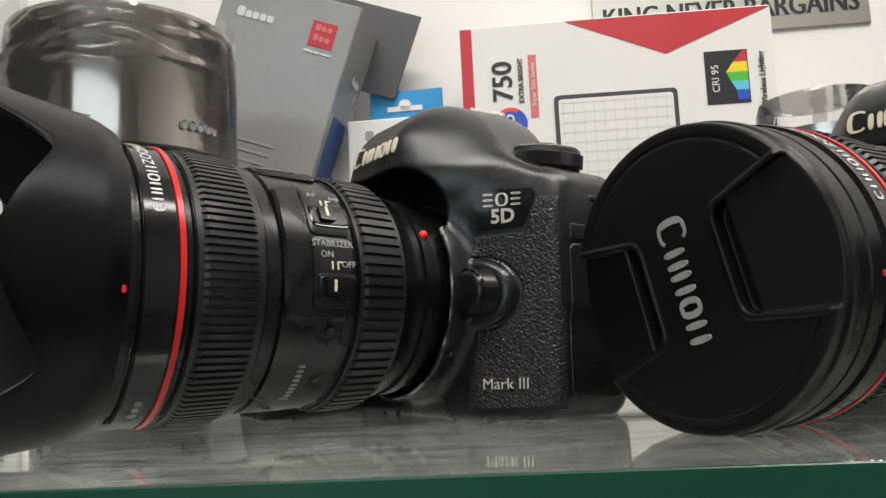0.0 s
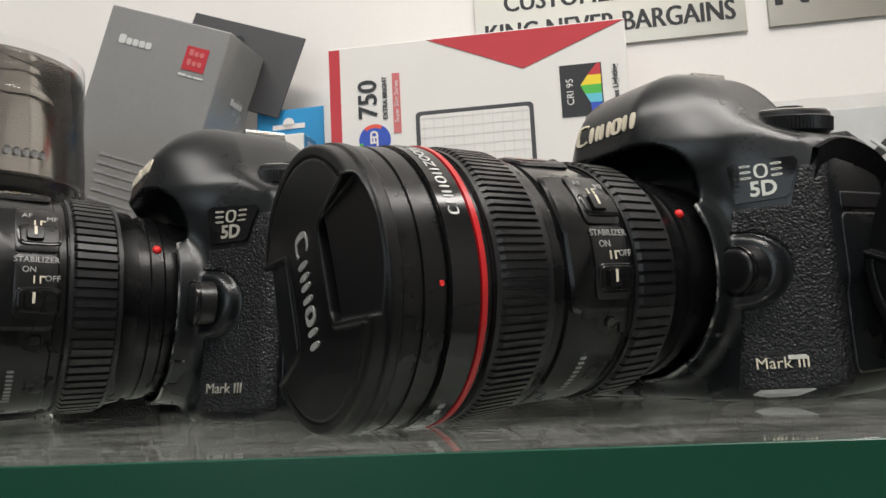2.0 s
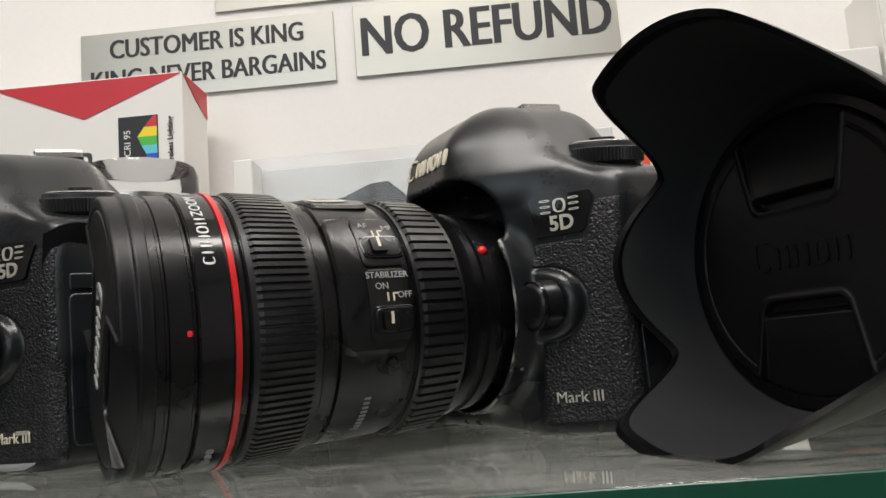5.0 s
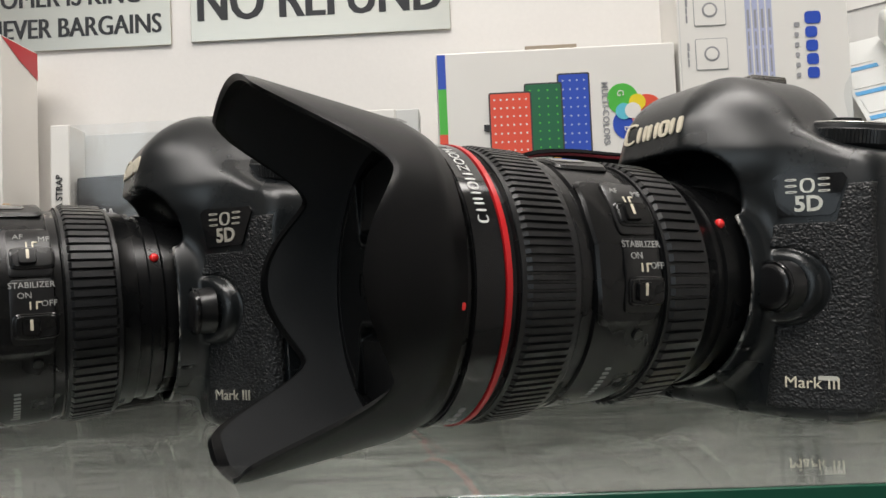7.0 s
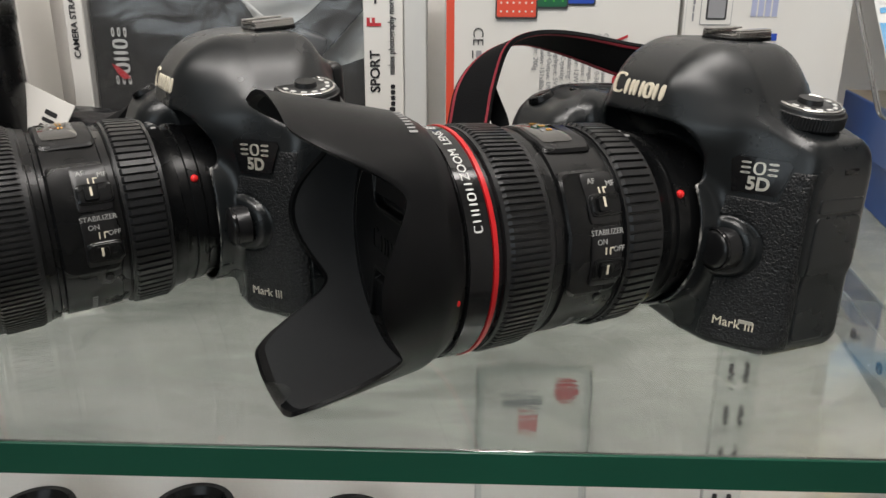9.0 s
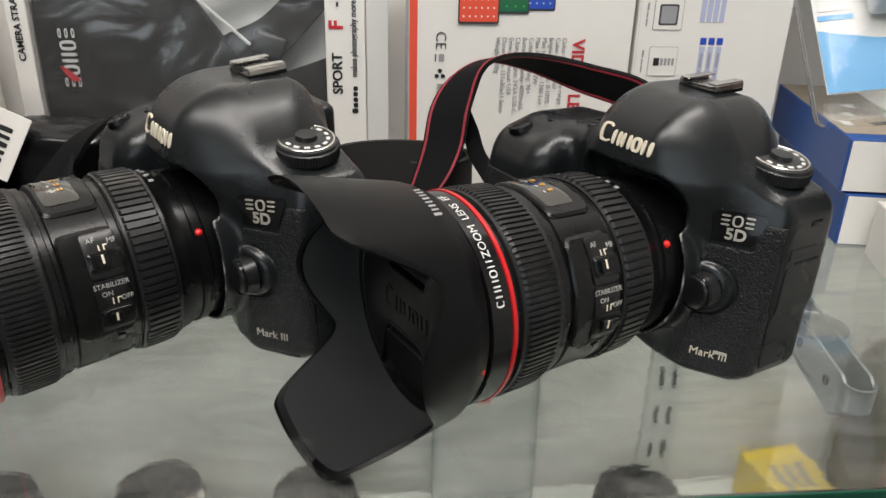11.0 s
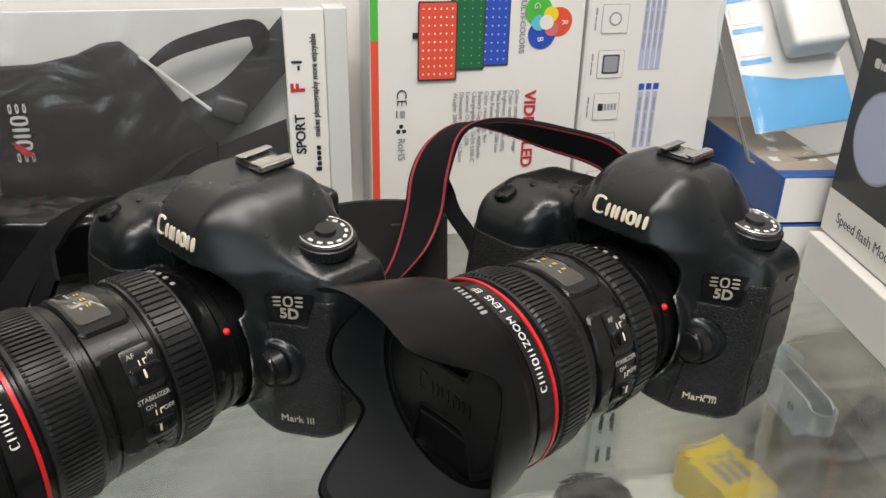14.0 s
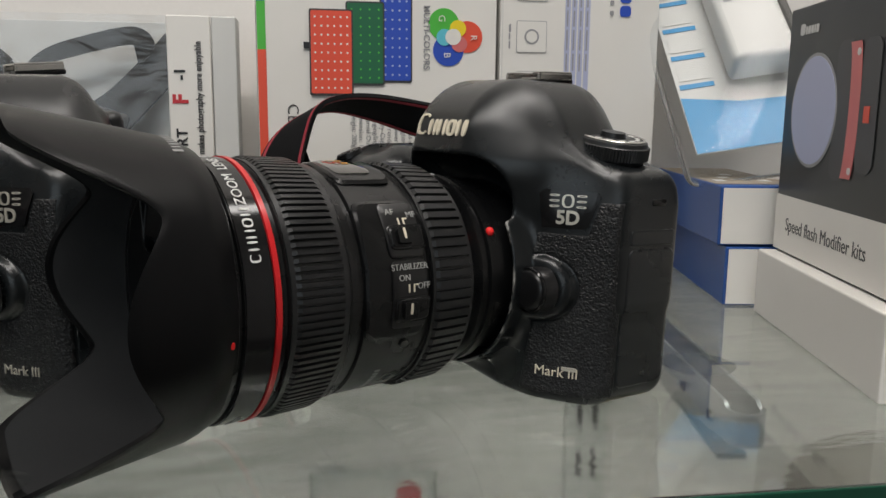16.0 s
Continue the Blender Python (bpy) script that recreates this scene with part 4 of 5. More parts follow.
def printed(parent, name, pts, mat, lift=0.0003, face=None, label=""):
    """A flat printed patch, given by its outline (x, z) on the front, or on the plane of face."""
    me = plate_mesh(name, pts, 0.00012)
    ob = mesh_object(name, me, mat, parent, label, False)
    ob.matrix_basis = (face or Matrix()) @ Matrix.Translation((0, -lift, 0)) @ FRONT
    return ob


def rect(parent, name, x0, z0, x1, z1, mat, lift=0.0003, face=None, label=""):
    return printed(parent, name, [(x0, z0), (x1, z0), (x1, z1), (x0, z1)], mat, lift, face, label)


def disc(parent, name, x, z, r, mat, lift=0.0003, face=None, a0=0, a1=360, n=40):
    pts = [(x + r * math.cos(radians(a0 + (a1 - a0) * k / n)), z + r * math.sin(radians(a0 + (a1 - a0) * k / n))) for k in range(n if a1 - a0 == 360 else n + 1)]
    if a1 - a0 != 360:
        pts.append((x, z))
    return printed(parent, name, pts, mat, lift, face)


def round_rect(parent, name, x0, z0, x1, z1, r, mat, lift=0.0003, face=None):
    pts = []
    for cx, cz, a in ((x1 - r, z0 + r, -90), (x1 - r, z1 - r, 0), (x0 + r, z1 - r, 90), (x0 + r, z0 + r, 180)):
        pts += [(cx + r * math.cos(radians(a + 15 * k)), cz + r * math.sin(radians(a + 15 * k))) for k in range(7)]
    return printed(parent, name, pts, mat, lift, face)


def words(parent, text, x, z, size, mat, turn=0, lift=0.0005, face=None, bold=0.0, width=1.0, align="CENTER", name="lettering"):
    me = text_mesh(name, text, size, 0.00008, bold, width, align)
    ob = mesh_object(name, me, mat, parent, "", False)
    ob.matrix_basis = (face or Matrix()) @ Matrix.Translation((x, -lift, z)) @ FRONT @ Matrix.Rotation(radians(turn), 4, "Z")
    return ob


def bar_word(parent, x, z, widths, height, mat, turn=0, gap=0.0006, lift=0.0004, face=None, name="marking"):
    ob = mesh_object(name, bars_mesh(name, widths, height, gap, 0.00008), mat, parent, "", False)
    ob.matrix_basis = (face or Matrix()) @ Matrix.Translation((x, -lift, z)) @ FRONT @ Matrix.Rotation(radians(turn), 4, "Z")
    return ob


def ribbon(name, pts, sides, width, thick, mat, parent=None, label="", edge=None, steps=8):
    """A strap along a smooth run of points; sides: the direction of its width at each point."""
    P, S = [Vector(p) for p in pts], [Vector(s).normalized() for s in sides]

    def spline(Q, i, t):
        a, b, c, d = Q[max(i - 1, 0)], Q[i], Q[i + 1], Q[min(i + 2, len(Q) - 1)]
        return 0.5 * (2 * b + (c - a) * t + (2 * a - 5 * b + 4 * c - d) * t * t + (3 * b - a - 3 * c + d) * t ** 3)

    line = [(spline(P, i, k / steps), spline(S, i, k / steps).normalized()) for i in range(len(P) - 1) for k in range(steps)] + [(P[-1], S[-1])]

    def sheet(nm, lo, hi, th, mt, par, lb):
        verts = []
        for n, (p, s) in enumerate(line):
            run = (line[min(n + 1, len(line) - 1)][0] - line[max(n - 1, 0)][0]).normalized()
            up = run.cross(s).normalized()
            for a, b in ((lo, -th), (hi, -th), (hi, th), (lo, th)):
                verts.append(p + s * (a * width) + up * b)
        me = grid_mesh(nm, verts, len(line), 4, False, True)
        ob = mesh_object(nm, me, mt, par, lb)
        return sharp_smooth(ob, 50)

    strap = sheet(name, -0.5, 0.5, thick / 2, mat, parent, label)
    if edge:
        for lo, hi in ((-0.46, -0.40), (0.40, 0.46)):
            sheet("edging", lo, hi, thick / 2 + 0.0003, edge, strap, "thin red edging")
    return strap


# --- brushed steel signs on the wall
def sign(x0, x1, z0, z1, lines, size, label, width=1.0):
    bm = rounded_box(x1 - x0, 0.0016, z1 - z0, 0.0004, 1)
    ob = tagged(part("wall_sign", bm, STEEL, None, "", False, pose((x0 + x1) / 2, 0.4866, (z0 + z1) / 2)), label, "sign")
    for k, (text, dz) in enumerate(lines):
        me = text_mesh("lettering", text, size, 0.00008, 0.0, width)
        bm = bmesh.new()
        for shift in (-1, 0, 1):
            me.transform(Matrix.Translation((shift * 0.026 * size, 0, 0.00003)))
            bm.from_mesh(me)
            me.transform(Matrix.Translation((-shift * 0.026 * size, 0, 0)))
        part("lettering", bm, INK, ob, "", False, pose(0, -0.0010, dz) @ FRONT)
    return ob


sign(0.119, 0.308, 0.2325, 0.2855, [("CUSTOMER IS KING", 0.0125), ("KING NEVER BARGAINS", -0.0105)], 0.0205, "brushed steel sign with black customer lettering", 0.80)
sign(0.3225, 0.5120, 0.2335, 0.2880, [("NO REFUND", 0.0005)], 0.0420, "brushed steel sign with large black lettering", 0.76)
sign(0.221, 0.415, 0.2935, 0.3470, [], 0.02, "brushed steel sign seen along its lower edge")

# --- white and red carton of a video light
led = carton("led_light_box", 0.192, 0.045, 0.2250, pose(0.123, 0.421, 0), WHITECARD, "white and red cardboard box of an LED light")
X = lambda x: x - 0.123
rect(led, "red_edge", X(0.0272), 0.002, X(0.0345), 0.2235, REDCARD)
printed(led, "red_pennant", [(X(0.154), 0.1985), (X(0.2185), 0.2240), (X(0.093), 0.2240)], REDCARD)
words(led, "750", X(0.0530), 0.1880, 0.0175, INK, 90, bold=0.0003)
words(led, "EXTRA BRIGHT", X(0.0640), 0.1880, 0.0042, INK, 90, bold=0.0001)
rect(led, "red_strip", X(0.0690), 0.164, X(0.0740), 0.2040, PINKINK)
words(led, "Super Slim Series", X(0.0715), 0.1850, 0.0040, WHITECARD, 90, 0.0006)
disc(led, "colour_disc", X(0.0562), 0.1605, 0.0105, BLUEINK)
disc(led, "colour_disc", X(0.0562), 0.1605, 0.0105, GREENINK, 0.0005, None, 190, 300)
disc(led, "colour_disc", X(0.0562), 0.1605, 0.0105, ORANGE, 0.0005, None, 60, 130)
disc(led, "disc_centre", X(0.0562), 0.1605, 0.0080, BLUEINK, 0.0007)
words(led, "LED", X(0.0562), 0.1605, 0.0070, WHITECARD, 90, 0.0010, bold=0.0003)
round_rect(led, "lamp_picture", X(0.0835), 0.02, X(0.1590), 0.1765, 0.003, DARKCARD)
round_rect(led, "lamp_screen", X(0.0862), 0.023, X(0.1563), 0.1738, 0.002, WHITECARD, 0.0005)
for k in range(24):
    rect(led, "grid_line", X(0.0868), 0.026 + 0.0063 * k, X(0.1557), 0.0268 + 0.0063 * k, FAINT, 0.0006)
for k in range(11):
    rect(led, "grid_line", X(0.0885 + 0.0063 * k), 0.024, X(0.0892 + 0.0063 * k), 0.173, FAINT, 0.0006)
rect(led, "spectrum_panel", X(0.1765), 0.1640, X(0.2025), 0.1975, INK)
bands = (0.1970, 0.1898, 0.1836, 0.1778, 0.1722, 0.1660)
slant = (0.1995, 0.1935, 0.1890, 0.1915, 0.1945, 0.1950)
for k, c in enumerate((REDCARD, YELLOWINK, GREENINK, CYANINK, BLUEINK)):
    printed(led, "spectrum_band", [(X(slant[k + 1]), bands[k + 1]), (X(0.2018), bands[k + 1]), (X(0.2018), bands[k]), (X(slant[k]), bands[k])], c, 0.0005)
words(led, "CRI 95", X(0.1825), 0.1800, 0.0062, WHITECARD, 90, 0.0006)
words(led, "Wireless Lighting", X(0.2105), 0.1780, 0.0050, INK, 90, bold=0.0001)
side = Matrix.Translation((0.096, 0.0225, 0)) @ Matrix.Rotation(radians(90), 4, "Z")
printed(led, "red_pennant", [(-0.022, 0.2240), (0.0, 0.213), (0.022, 0.2050), (0.022, 0.2240)], REDCARD, 0.0003, side)
disc(led, "lamp_knob", X(0.168), 0.134, 0.0042, DARKCARD)
rect(led, "lamp_bracket", X(0.159), 0.1315, X(0.166), 0.1365, DARKCARD)

# --- tall grey accessory carton, leaning, with a hang tab
grey = carton("accessory_box", 0.088, 0.055, 0.248, pose(-0.1135, 0.4085, 0.0010, 2, 19.5, 0) @ pose(-0.044, 0, 0), GREYCARD, "tall grey cardboard accessory box leaning to one side")
bar_word(grey, -0.020, 0.2270, [0.0052, 0.0040, 0.0042, 0.0042, 0.0042], 0.0062, GRIDGREY, name="brand_marking")
rect(grey, "red_logo", 0.0170, 0.2170, 0.0330, 0.2330, REDCARD)
bar_word(grey, 0.0250, 0.2290, [0.0030] * 3, 0.0042, PINKINK, 0, 0.0008, 0.0006)
bar_word(grey, 0.0250, 0.2225, [0.0030] * 3, 0.0042, PINKINK, 0, 0.0008, 0.0006)
bar_word(grey, 0.0250, 0.2135, [0.006, 0.004, 0.007], 0.0017, GRIDGREY)
for k in range(6):
    bar_word(grey, -0.002 - 0.001 * (k % 3), 0.1500 - 0.0060 * k, [0.008, 0.011, 0.007, 0.010 - 0.001 * k], 0.0022, PALEINK)
bar_word(grey, 0.004, 0.1050, [0.0060, 0.0085, 0.0085, 0.0085, 0.0085, 0.0085], 0.0115, GRIDGREY, 0, 0.0015)
gside = Matrix.Translation((0.044, 0.0275, 0)) @ Matrix.Rotation(radians(90), 4, "Z")
rect(grey, "blue_patch", -0.0180, 0.130, 0.0170, 0.180, NAVY, 0.0003, gside)
bar_word(grey, 0.006, 0.2080, [0.004, 0.003, 0.003, 0.003, 0.003], 0.0048, GRIDGREY, 0, 0.0006, 0.0004, gside)
bm = rounded_box(0.088, 0.0012, 0.062, 0.0004, 1)
part("hang_tab", bm, DARKCARD, grey, "dark grey hang tab", False, pose(0.024, 0.0560, 0.2400, -6, 0, 0))
disc(grey, "hang_hole", 0.022, 0.2560, 0.0045, INK, -0.0575 + 0.004)

# --- small battery box, white with blue
osaka = carton("battery_box", 0.055, 0.022, 0.1725, pose(-0.0215, 0.4300, 0, 0, 0, -3), WHITECARD, "small white and blue cardboard battery box")
bar_word(osaka, -0.002, 0.1615, [0.0058, 0.0045, 0.0045, 0.0045, 0.0045], 0.0068, PALEINK, 0, 0.0010, name="brand_marking")
bar_word(osaka, -0.003, 0.1520, [0.008, 0.009], 0.0018, PALEINK)
bar_word(osaka, -0.003, 0.1465, [0.018], 0.0036, PALEINK)
oside = Matrix.Translation((0.0275, 0.011, 0)) @ Matrix.Rotation(radians(90), 4, "Z")
rect(osaka, "blue_side", -0.0105, 0.003, 0.0105, 0.1715, BLUECARD, 0.0003, oside)
disc(osaka, "pale_disc", -0.001, 0.146, 0.0075, PINKINK, 0.0005, oside)
rect(osaka, "side_patch", -0.005, 0.154, 0.006, 0.168, PALEBLUE, 0.0005, oside)
bm = rounded_box(0.050, 0.0010, 0.060, 0.0003, 1)
part("hang_tab", bm, BLUECARD, osaka, "bright blue hang tab", False, pose(0.007, 0.0285, 0.1690))
rect(osaka, "hang_slot", -0.006, 0.1845, 0.018, 0.1880, WALLPAINT, -0.0285 + 0.0010)
disc(osaka, "hang_slot", 0.006, 0.1885, 0.0042, WALLPAINT, -0.0285 + 0.0010)

# --- shrink-wrapped lens standing behind the first camera
def turned(name, profile, mat, parent, label="", seg=96, m=None):
    verts = [(r * math.cos(2 * math.pi * k / seg), r * math.sin(2 * math.pi * k / seg), z) for z, r in profile for k in range(seg)]
    ob = mesh_object(name, grid_mesh(name, verts, len(profile), seg, False, True), mat, parent, label)
    if m is not None:
        ob.matrix_basis = m
    return sharp_smooth(ob, 35)


HOODMETAL = material("satin_black_metal", (0.38, 0.36, 0.33), 0.11, metal=0.95, coat=0.4, stain=0.3, stain_scale=25, rough_var=0.05)
big = thing("wrapped_lens", pose(-0.1350, 0.3020, 0), "black lens with a deep hood wrapped in clear plastic", "lens")
turned("barrel", [(0.0, 0.001), (0.0, 0.038), (0.002, 0.040), (0.030, 0.040), (0.034, 0.044), (0.100, 0.045), (0.112, 0.048), (0.118, 0.0515), (0.1185, 0.02)], BARREL, big, "black lens barrel")
turned("deep_hood", [(0.1190, 0.030), (0.1190, 0.0520), (0.1200, 0.0528), (0.1800, 0.0532), (0.1830, 0.0526), (0.1830, 0.0500), (0.1300, 0.0490), (0.1300, 0.001)], HOODMETAL, big, "glossy black metal hood")
rng = random.Random(11)
creases = [(rng.uniform(-2.6, -0.2), rng.uniform(0.156, 0.184), rng.uniform(-0.014, 0.014), rng.uniform(0.25, 0.9), rng.uniform(0.0005, 0.0013)) for _ in range(26)]
verts, rows_, cols_ = [], 64, 320
for i in range(rows_):
    z = 0.1120 + 0.0760 * i / (rows_ - 1)
    for k in range(cols_):
        a = 2 * math.pi * k / cols_ - math.pi
        w = 0.0006 * noise.noise(Vector((4 * math.cos(a), 4 * math.sin(a), 30 * z)))
        for a0, z0, slope, reach, high in creases:
            d = z - z0 - slope * (a - a0) - 0.0016 * math.sin(9 * (a - a0))
            w += high * math.exp(-(d / 0.0011) ** 2) * max(0.0, 1 - abs(a - a0) / reach)
        verts.append(((0.0540 + w) * math.cos(a), (0.0540 + w) * math.sin(a), z))
wrap = mesh_object("plastic_wrap", grid_mesh("plastic_wrap", verts, rows_, cols_, False, True), SHRINK, big, "wrinkled clear plastic wrap")
wrap.visible_shadow = False
for k in range(5):
    a = radians(-36 + 4.6 * k)
    bm = rounded_box(0.0030, 0.0003, 0.0040, 0.0008, 1)
    part("brand_marking", bm, GREYPAINT, big, "", False, pose(0.0537 * math.cos(a), 0.0537 * math.sin(a), 0.1300, 0, 0, math.degrees(a) + 90))
a = radians(-100)
disc(big, "index_dot", 0, 0, 0.0016, WHITEPAINT, 0, pose(0.0493 * math.cos(a), 0.0493 * math.sin(a), 0.1135, 0, 0, math.degrees(a) + 90))

# --- wrapped filter tin behind the second camera
tin = thing("wrapped_lens_tube", pose(0.2170, 0.3600, 0), "black lens tube with clear plastic cap", "lens")
turned("tube", [(0.0, 0.001), (0.0, 0.030), (0.118, 0.030), (0.120, 0.028), (0.120, 0.001)], BARREL, tin)
turned("silver_rim", [(0.1201, 0.020), (0.1201, 0.0275), (0.1270, 0.0278), (0.1275, 0.020)], CHROME, tin, "silver rim")
cap = turned("clear_cap", [(0.1150, 0.0310), (0.1400, 0.0308), (0.1450, 0.0290), (0.1455, 0.0005)], SHRINK, tin, "clear plastic cap")
cap.visible_shadow = False

# --- camera strap in a clear plastic pack
bag = thing("strap_package", pose(0.248, 0.4220, 0, -1.5, 0, 0), "black camera strap in a clear plastic package", "package")
part("backing_card", rounded_box(0.232, 0.0015, 0.162, 0.0003, 1), GRIDGREY, bag, "pale silver backing card", False, pose(0.118, 0.0240, 0.0812))
label_strip = part("end_label", rounded_box(0.0125, 0.0230, 0.164, 0.0006, 1), WHITECARD, bag, "white end label", False, pose(0.0062, 0.0118, 0.0822))
words(label_strip, "CAMERA STRAP", 0.0, 0.028, 0.0060, INK, 90, 0.0120, None, 0.0001)
right_strip = part("end_label", rounded_box(0.0262, 0.0040, 0.164, 0.0006, 1), WHITECARD, bag, "white end label with black and red lettering", False, pose(0.2130, 0.0020, 0.0822))
part("end_wall", rounded_box(0.0150, 0.0200, 0.164, 0.0006, 1), GRIDGREY, bag, "milky plastic end wall", False, pose(0.2340, 0.0120, 0.0822))
words(right_strip, "SPORT", -0.0055, -0.0005, 0.0092, INK, 90, 0.0024, None, 0.0002)
words(right_strip, "F", -0.0055, 0.0312, 0.0125, REDCARD, 90, 0.0024, None, 0.0005)
words(right_strip, "-1", -0.0055, 0.0468, 0.0092, INK, 90, 0.0024, None, 0.0003)
words(right_strip, "makes photography more enjoyable", 0.0055, 0.0320, 0.0058, INK, 90, 0.0024, None, 0.0001, 0.82)
bar_word(right_strip, 0.0055, -0.018, [0.003] * 5, 0.0040, INK, 90, 0.0008, 0.0024, name="brand_marking")
PAD = material("black_neoprene", (0.020, 0.0195, 0.019), 0.65, spec=0.25, grain=0.2, grain_scale=700, stain=0.3, stain_scale=25, bump=0.3, bump_scale=500)


def slab(name, pts, depth, y, mat, parent, label=""):
    me = plate_mesh(name, pts, depth / 2)
    bm = bmesh.new()
    bm.from_mesh(me)
    bmesh.ops.bevel(bm, geom=[e for e in bm.edges], offset=min(0.0012, depth * 0.3), segments=2, affect="EDGES", profile=0.5)
    bm.to_mesh(me)
    bm.free()
    ob = mesh_object(name, me, mat, parent, label)
    ob.matrix_basis = Matrix.Translation((0, y, 0)) @ FRONT
    return sharp_smooth(ob, 50)


pad = slab("shoulder_pad", [(0.014, 0.004), (0.120, 0.004), (0.150, 0.030), (0.152, 0.075), (0.128, 0.108), (0.112, 0.131), (0.098, 0.144), (0.086, 0.143),
                            (0.070, 0.136), (0.045, 0.131), (0.014, 0.130)], 0.012, 0.0130, PAD, bag, "padded black shoulder piece")
ribbon("strap_loop", [(0.105, 0.009, 0.120), (0.125, 0.007, 0.137), (0.150, 0.007, 0.146), (0.178, 0.007, 0.152), (0.186, 0.008, 0.147), (0.180, 0.010, 0.141)],
       [(0.4, 0, 1), (0.2, 0, 1), (0.1, 0, 1), (0.1, 0, 1), (1, 0, 0.2), (0.2, 0, -1)], 0.011, 0.0016, PAD, bag, "narrow black strap end")
ribbon("strap_loop", [(0.100, 0.010, 0.060), (0.130, 0.011, 0.085), (0.160, 0.012, 0.100), (0.200, 0.013, 0.140)], [(0, 0.2, 1)] * 4, 0.036, 0.0022, PAD, bag, "wide black strap")
ribbon("strap_loop", [(0.115, 0.008, 0.030), (0.150, 0.008, 0.052), (0.199, 0.009, 0.070)], [(0, 0.2, 1)] * 3, 0.040, 0.0022, PAD, bag, "wide black strap")
bm = rounded_box(0.055, 0.0012, 0.0022, 0.0004, 1)
part("zip_pull", bm, WHITEPAINT, bag, "thin white cord", False, pose(0.130, 0.0045, 0.1180, 0, 42, 0))
bm = rounded_box(0.022, 0.008, 0.016, 0.003, 2)
part("plastic_buckle", bm, DARKCARD, bag, "black plastic buckle", True, pose(0.162, 0.0080, 0.0990, 0, 20, 0))
logo = mesh_object("brand_marking", mark_mesh("brand_marking", "eoioe", [0.0062, 0.0070, 0.0064, 0.0066, 0.0062], 0.0105, 0.0014, 0.0021, 0.00008, 1.0), GRIDGREY, bag, "", False)
logo.matrix_basis = Matrix.Translation((0.0330, 0.0060, 0.0900)) @ FRONT @ Matrix.Rotation(radians(90), 4, "Z")
printed(bag, "red_swash", [(0.0385, 0.0755), (0.0345, 0.0800), (0.0300, 0.0835), (0.0262, 0.0850), (0.0290, 0.0795), (0.0335, 0.0745)], REDCARD, -0.0052)
verts, rows_, cols_ = [], 30, 44
for i in range(rows_):
    for k in range(cols_):
        x, z = 0.0125 + 0.1880 * k / (cols_ - 1), 0.002 + 0.1620 * i / (rows_ - 1)
        w = 0.0016 * noise.noise(Vector((28 * x, 3.0, 22 * z))) + 0.0006 * noise.noise(Vector((90 * x, 7.0, 70 * z)))
        verts.append((x, 0.0016 + w, z))
pane = mesh_object("clear_front", grid_mesh("clear_front", verts, rows_, cols_), FILM, bag, "rippled clear plastic front")
pane.visible_shadow = False

# --- white video light cartons with colour panels
mb = carton("video_light_box", 0.1500, 0.040, 0.1960, pose(0.5775, 0.4180, 0), WHITECARD, "white cardboard box of a colour video light")
X = lambda x: x - 0.5775
rect(mb, "colour_edge", X(0.5030), 0.002, X(0.5082), 0.1440, ORANGE)
rect(mb, "colour_edge", X(0.5030), 0.1440, X(0.5082), 0.1730, GREENINK)
rect(mb, "colour_edge", X(0.5030), 0.1730, X(0.5082), 0.1950, BLUEINK)
for x0, z0, x1, z1, c, lift in ((0.578, 0.1250, 0.5985, 0.1795, BLUEINK, 0.0003), (0.5570, 0.1230, 0.5810, 0.1740, DKGREEN, 0.0008), (0.5345, 0.1165, 0.5615, 0.1690, ORANGE, 0.0013)):
    pic = round_rect(mb, "lamp_picture", X(x0), z0, X(x1), z1, 0.0014, DARKCARD, lift)
    round_rect(mb, "lamp_face", X(x0 + 0.001), z0 + 0.0014, X(x1 - 0.001), z1 - 0.001, 0.001, c, lift + 0.0002)
    nx = 6 if c is ORANGE else 4
    dots = bmesh.new()
    for i in range(nx):
        for j in range(9):
            dx, dz = x0 + 0.0036 + i * (x1 - x0 - 0.0072) / (nx - 1), z0 + 0.0048 + j * (z1 - z0 - 0.0096) / 8
            bmesh.ops.create_circle(dots, cap_ends=True, segments=6, radius=0.0007, matrix=Matrix.Translation((X(dx), -lift - 0.0004, dz)) @ FRONT)
    part("lamp_dots", dots, WHITECARD if c is ORANGE else (GREENINK if c is DKGREEN else PALEBLUE), mb)
rect(mb, "lamp_plug", X(0.5310), 0.1450, X(0.5346), 0.1490, INK, 0.0012)
for x, z, c in ((0.6185, 0.1615, GREENINK), (0.6335, 0.1540, ORANGE), (0.6215, 0.1455, BLUEINK)):
    disc(mb, "colour_disc", X(x), z, 0.0098, c, 0.0003 + 0.0001 * (c is BLUEINK) + 0.00005 * (c is ORANGE))
disc(mb, "colour_overlap", X(0.6275), 0.1590, 0.0052, YELLOWINK, 0.0008)
disc(mb, "colour_overlap", X(0.6190), 0.1535, 0.0052, CYANINK, 0.0008)
disc(mb, "colour_overlap", X(0.6285), 0.1495, 0.0050, PINKINK, 0.0008)
disc(mb, "colour_overlap", X(0.6245), 0.1538, 0.0050, WHITECARD, 0.0010)
for t, x, z in (("G", 0.6170, 0.1650), ("R", 0.6375, 0.1535), ("B", 0.6205, 0.1425)):
    words(mb, t, X(x), z, 0.0060, WHITECARD, -90, 0.0012)
words(mb, "MULTI-COLORS", X(0.6075), 0.1530, 0.0056, PALEINK, -90, bold=0.0001)
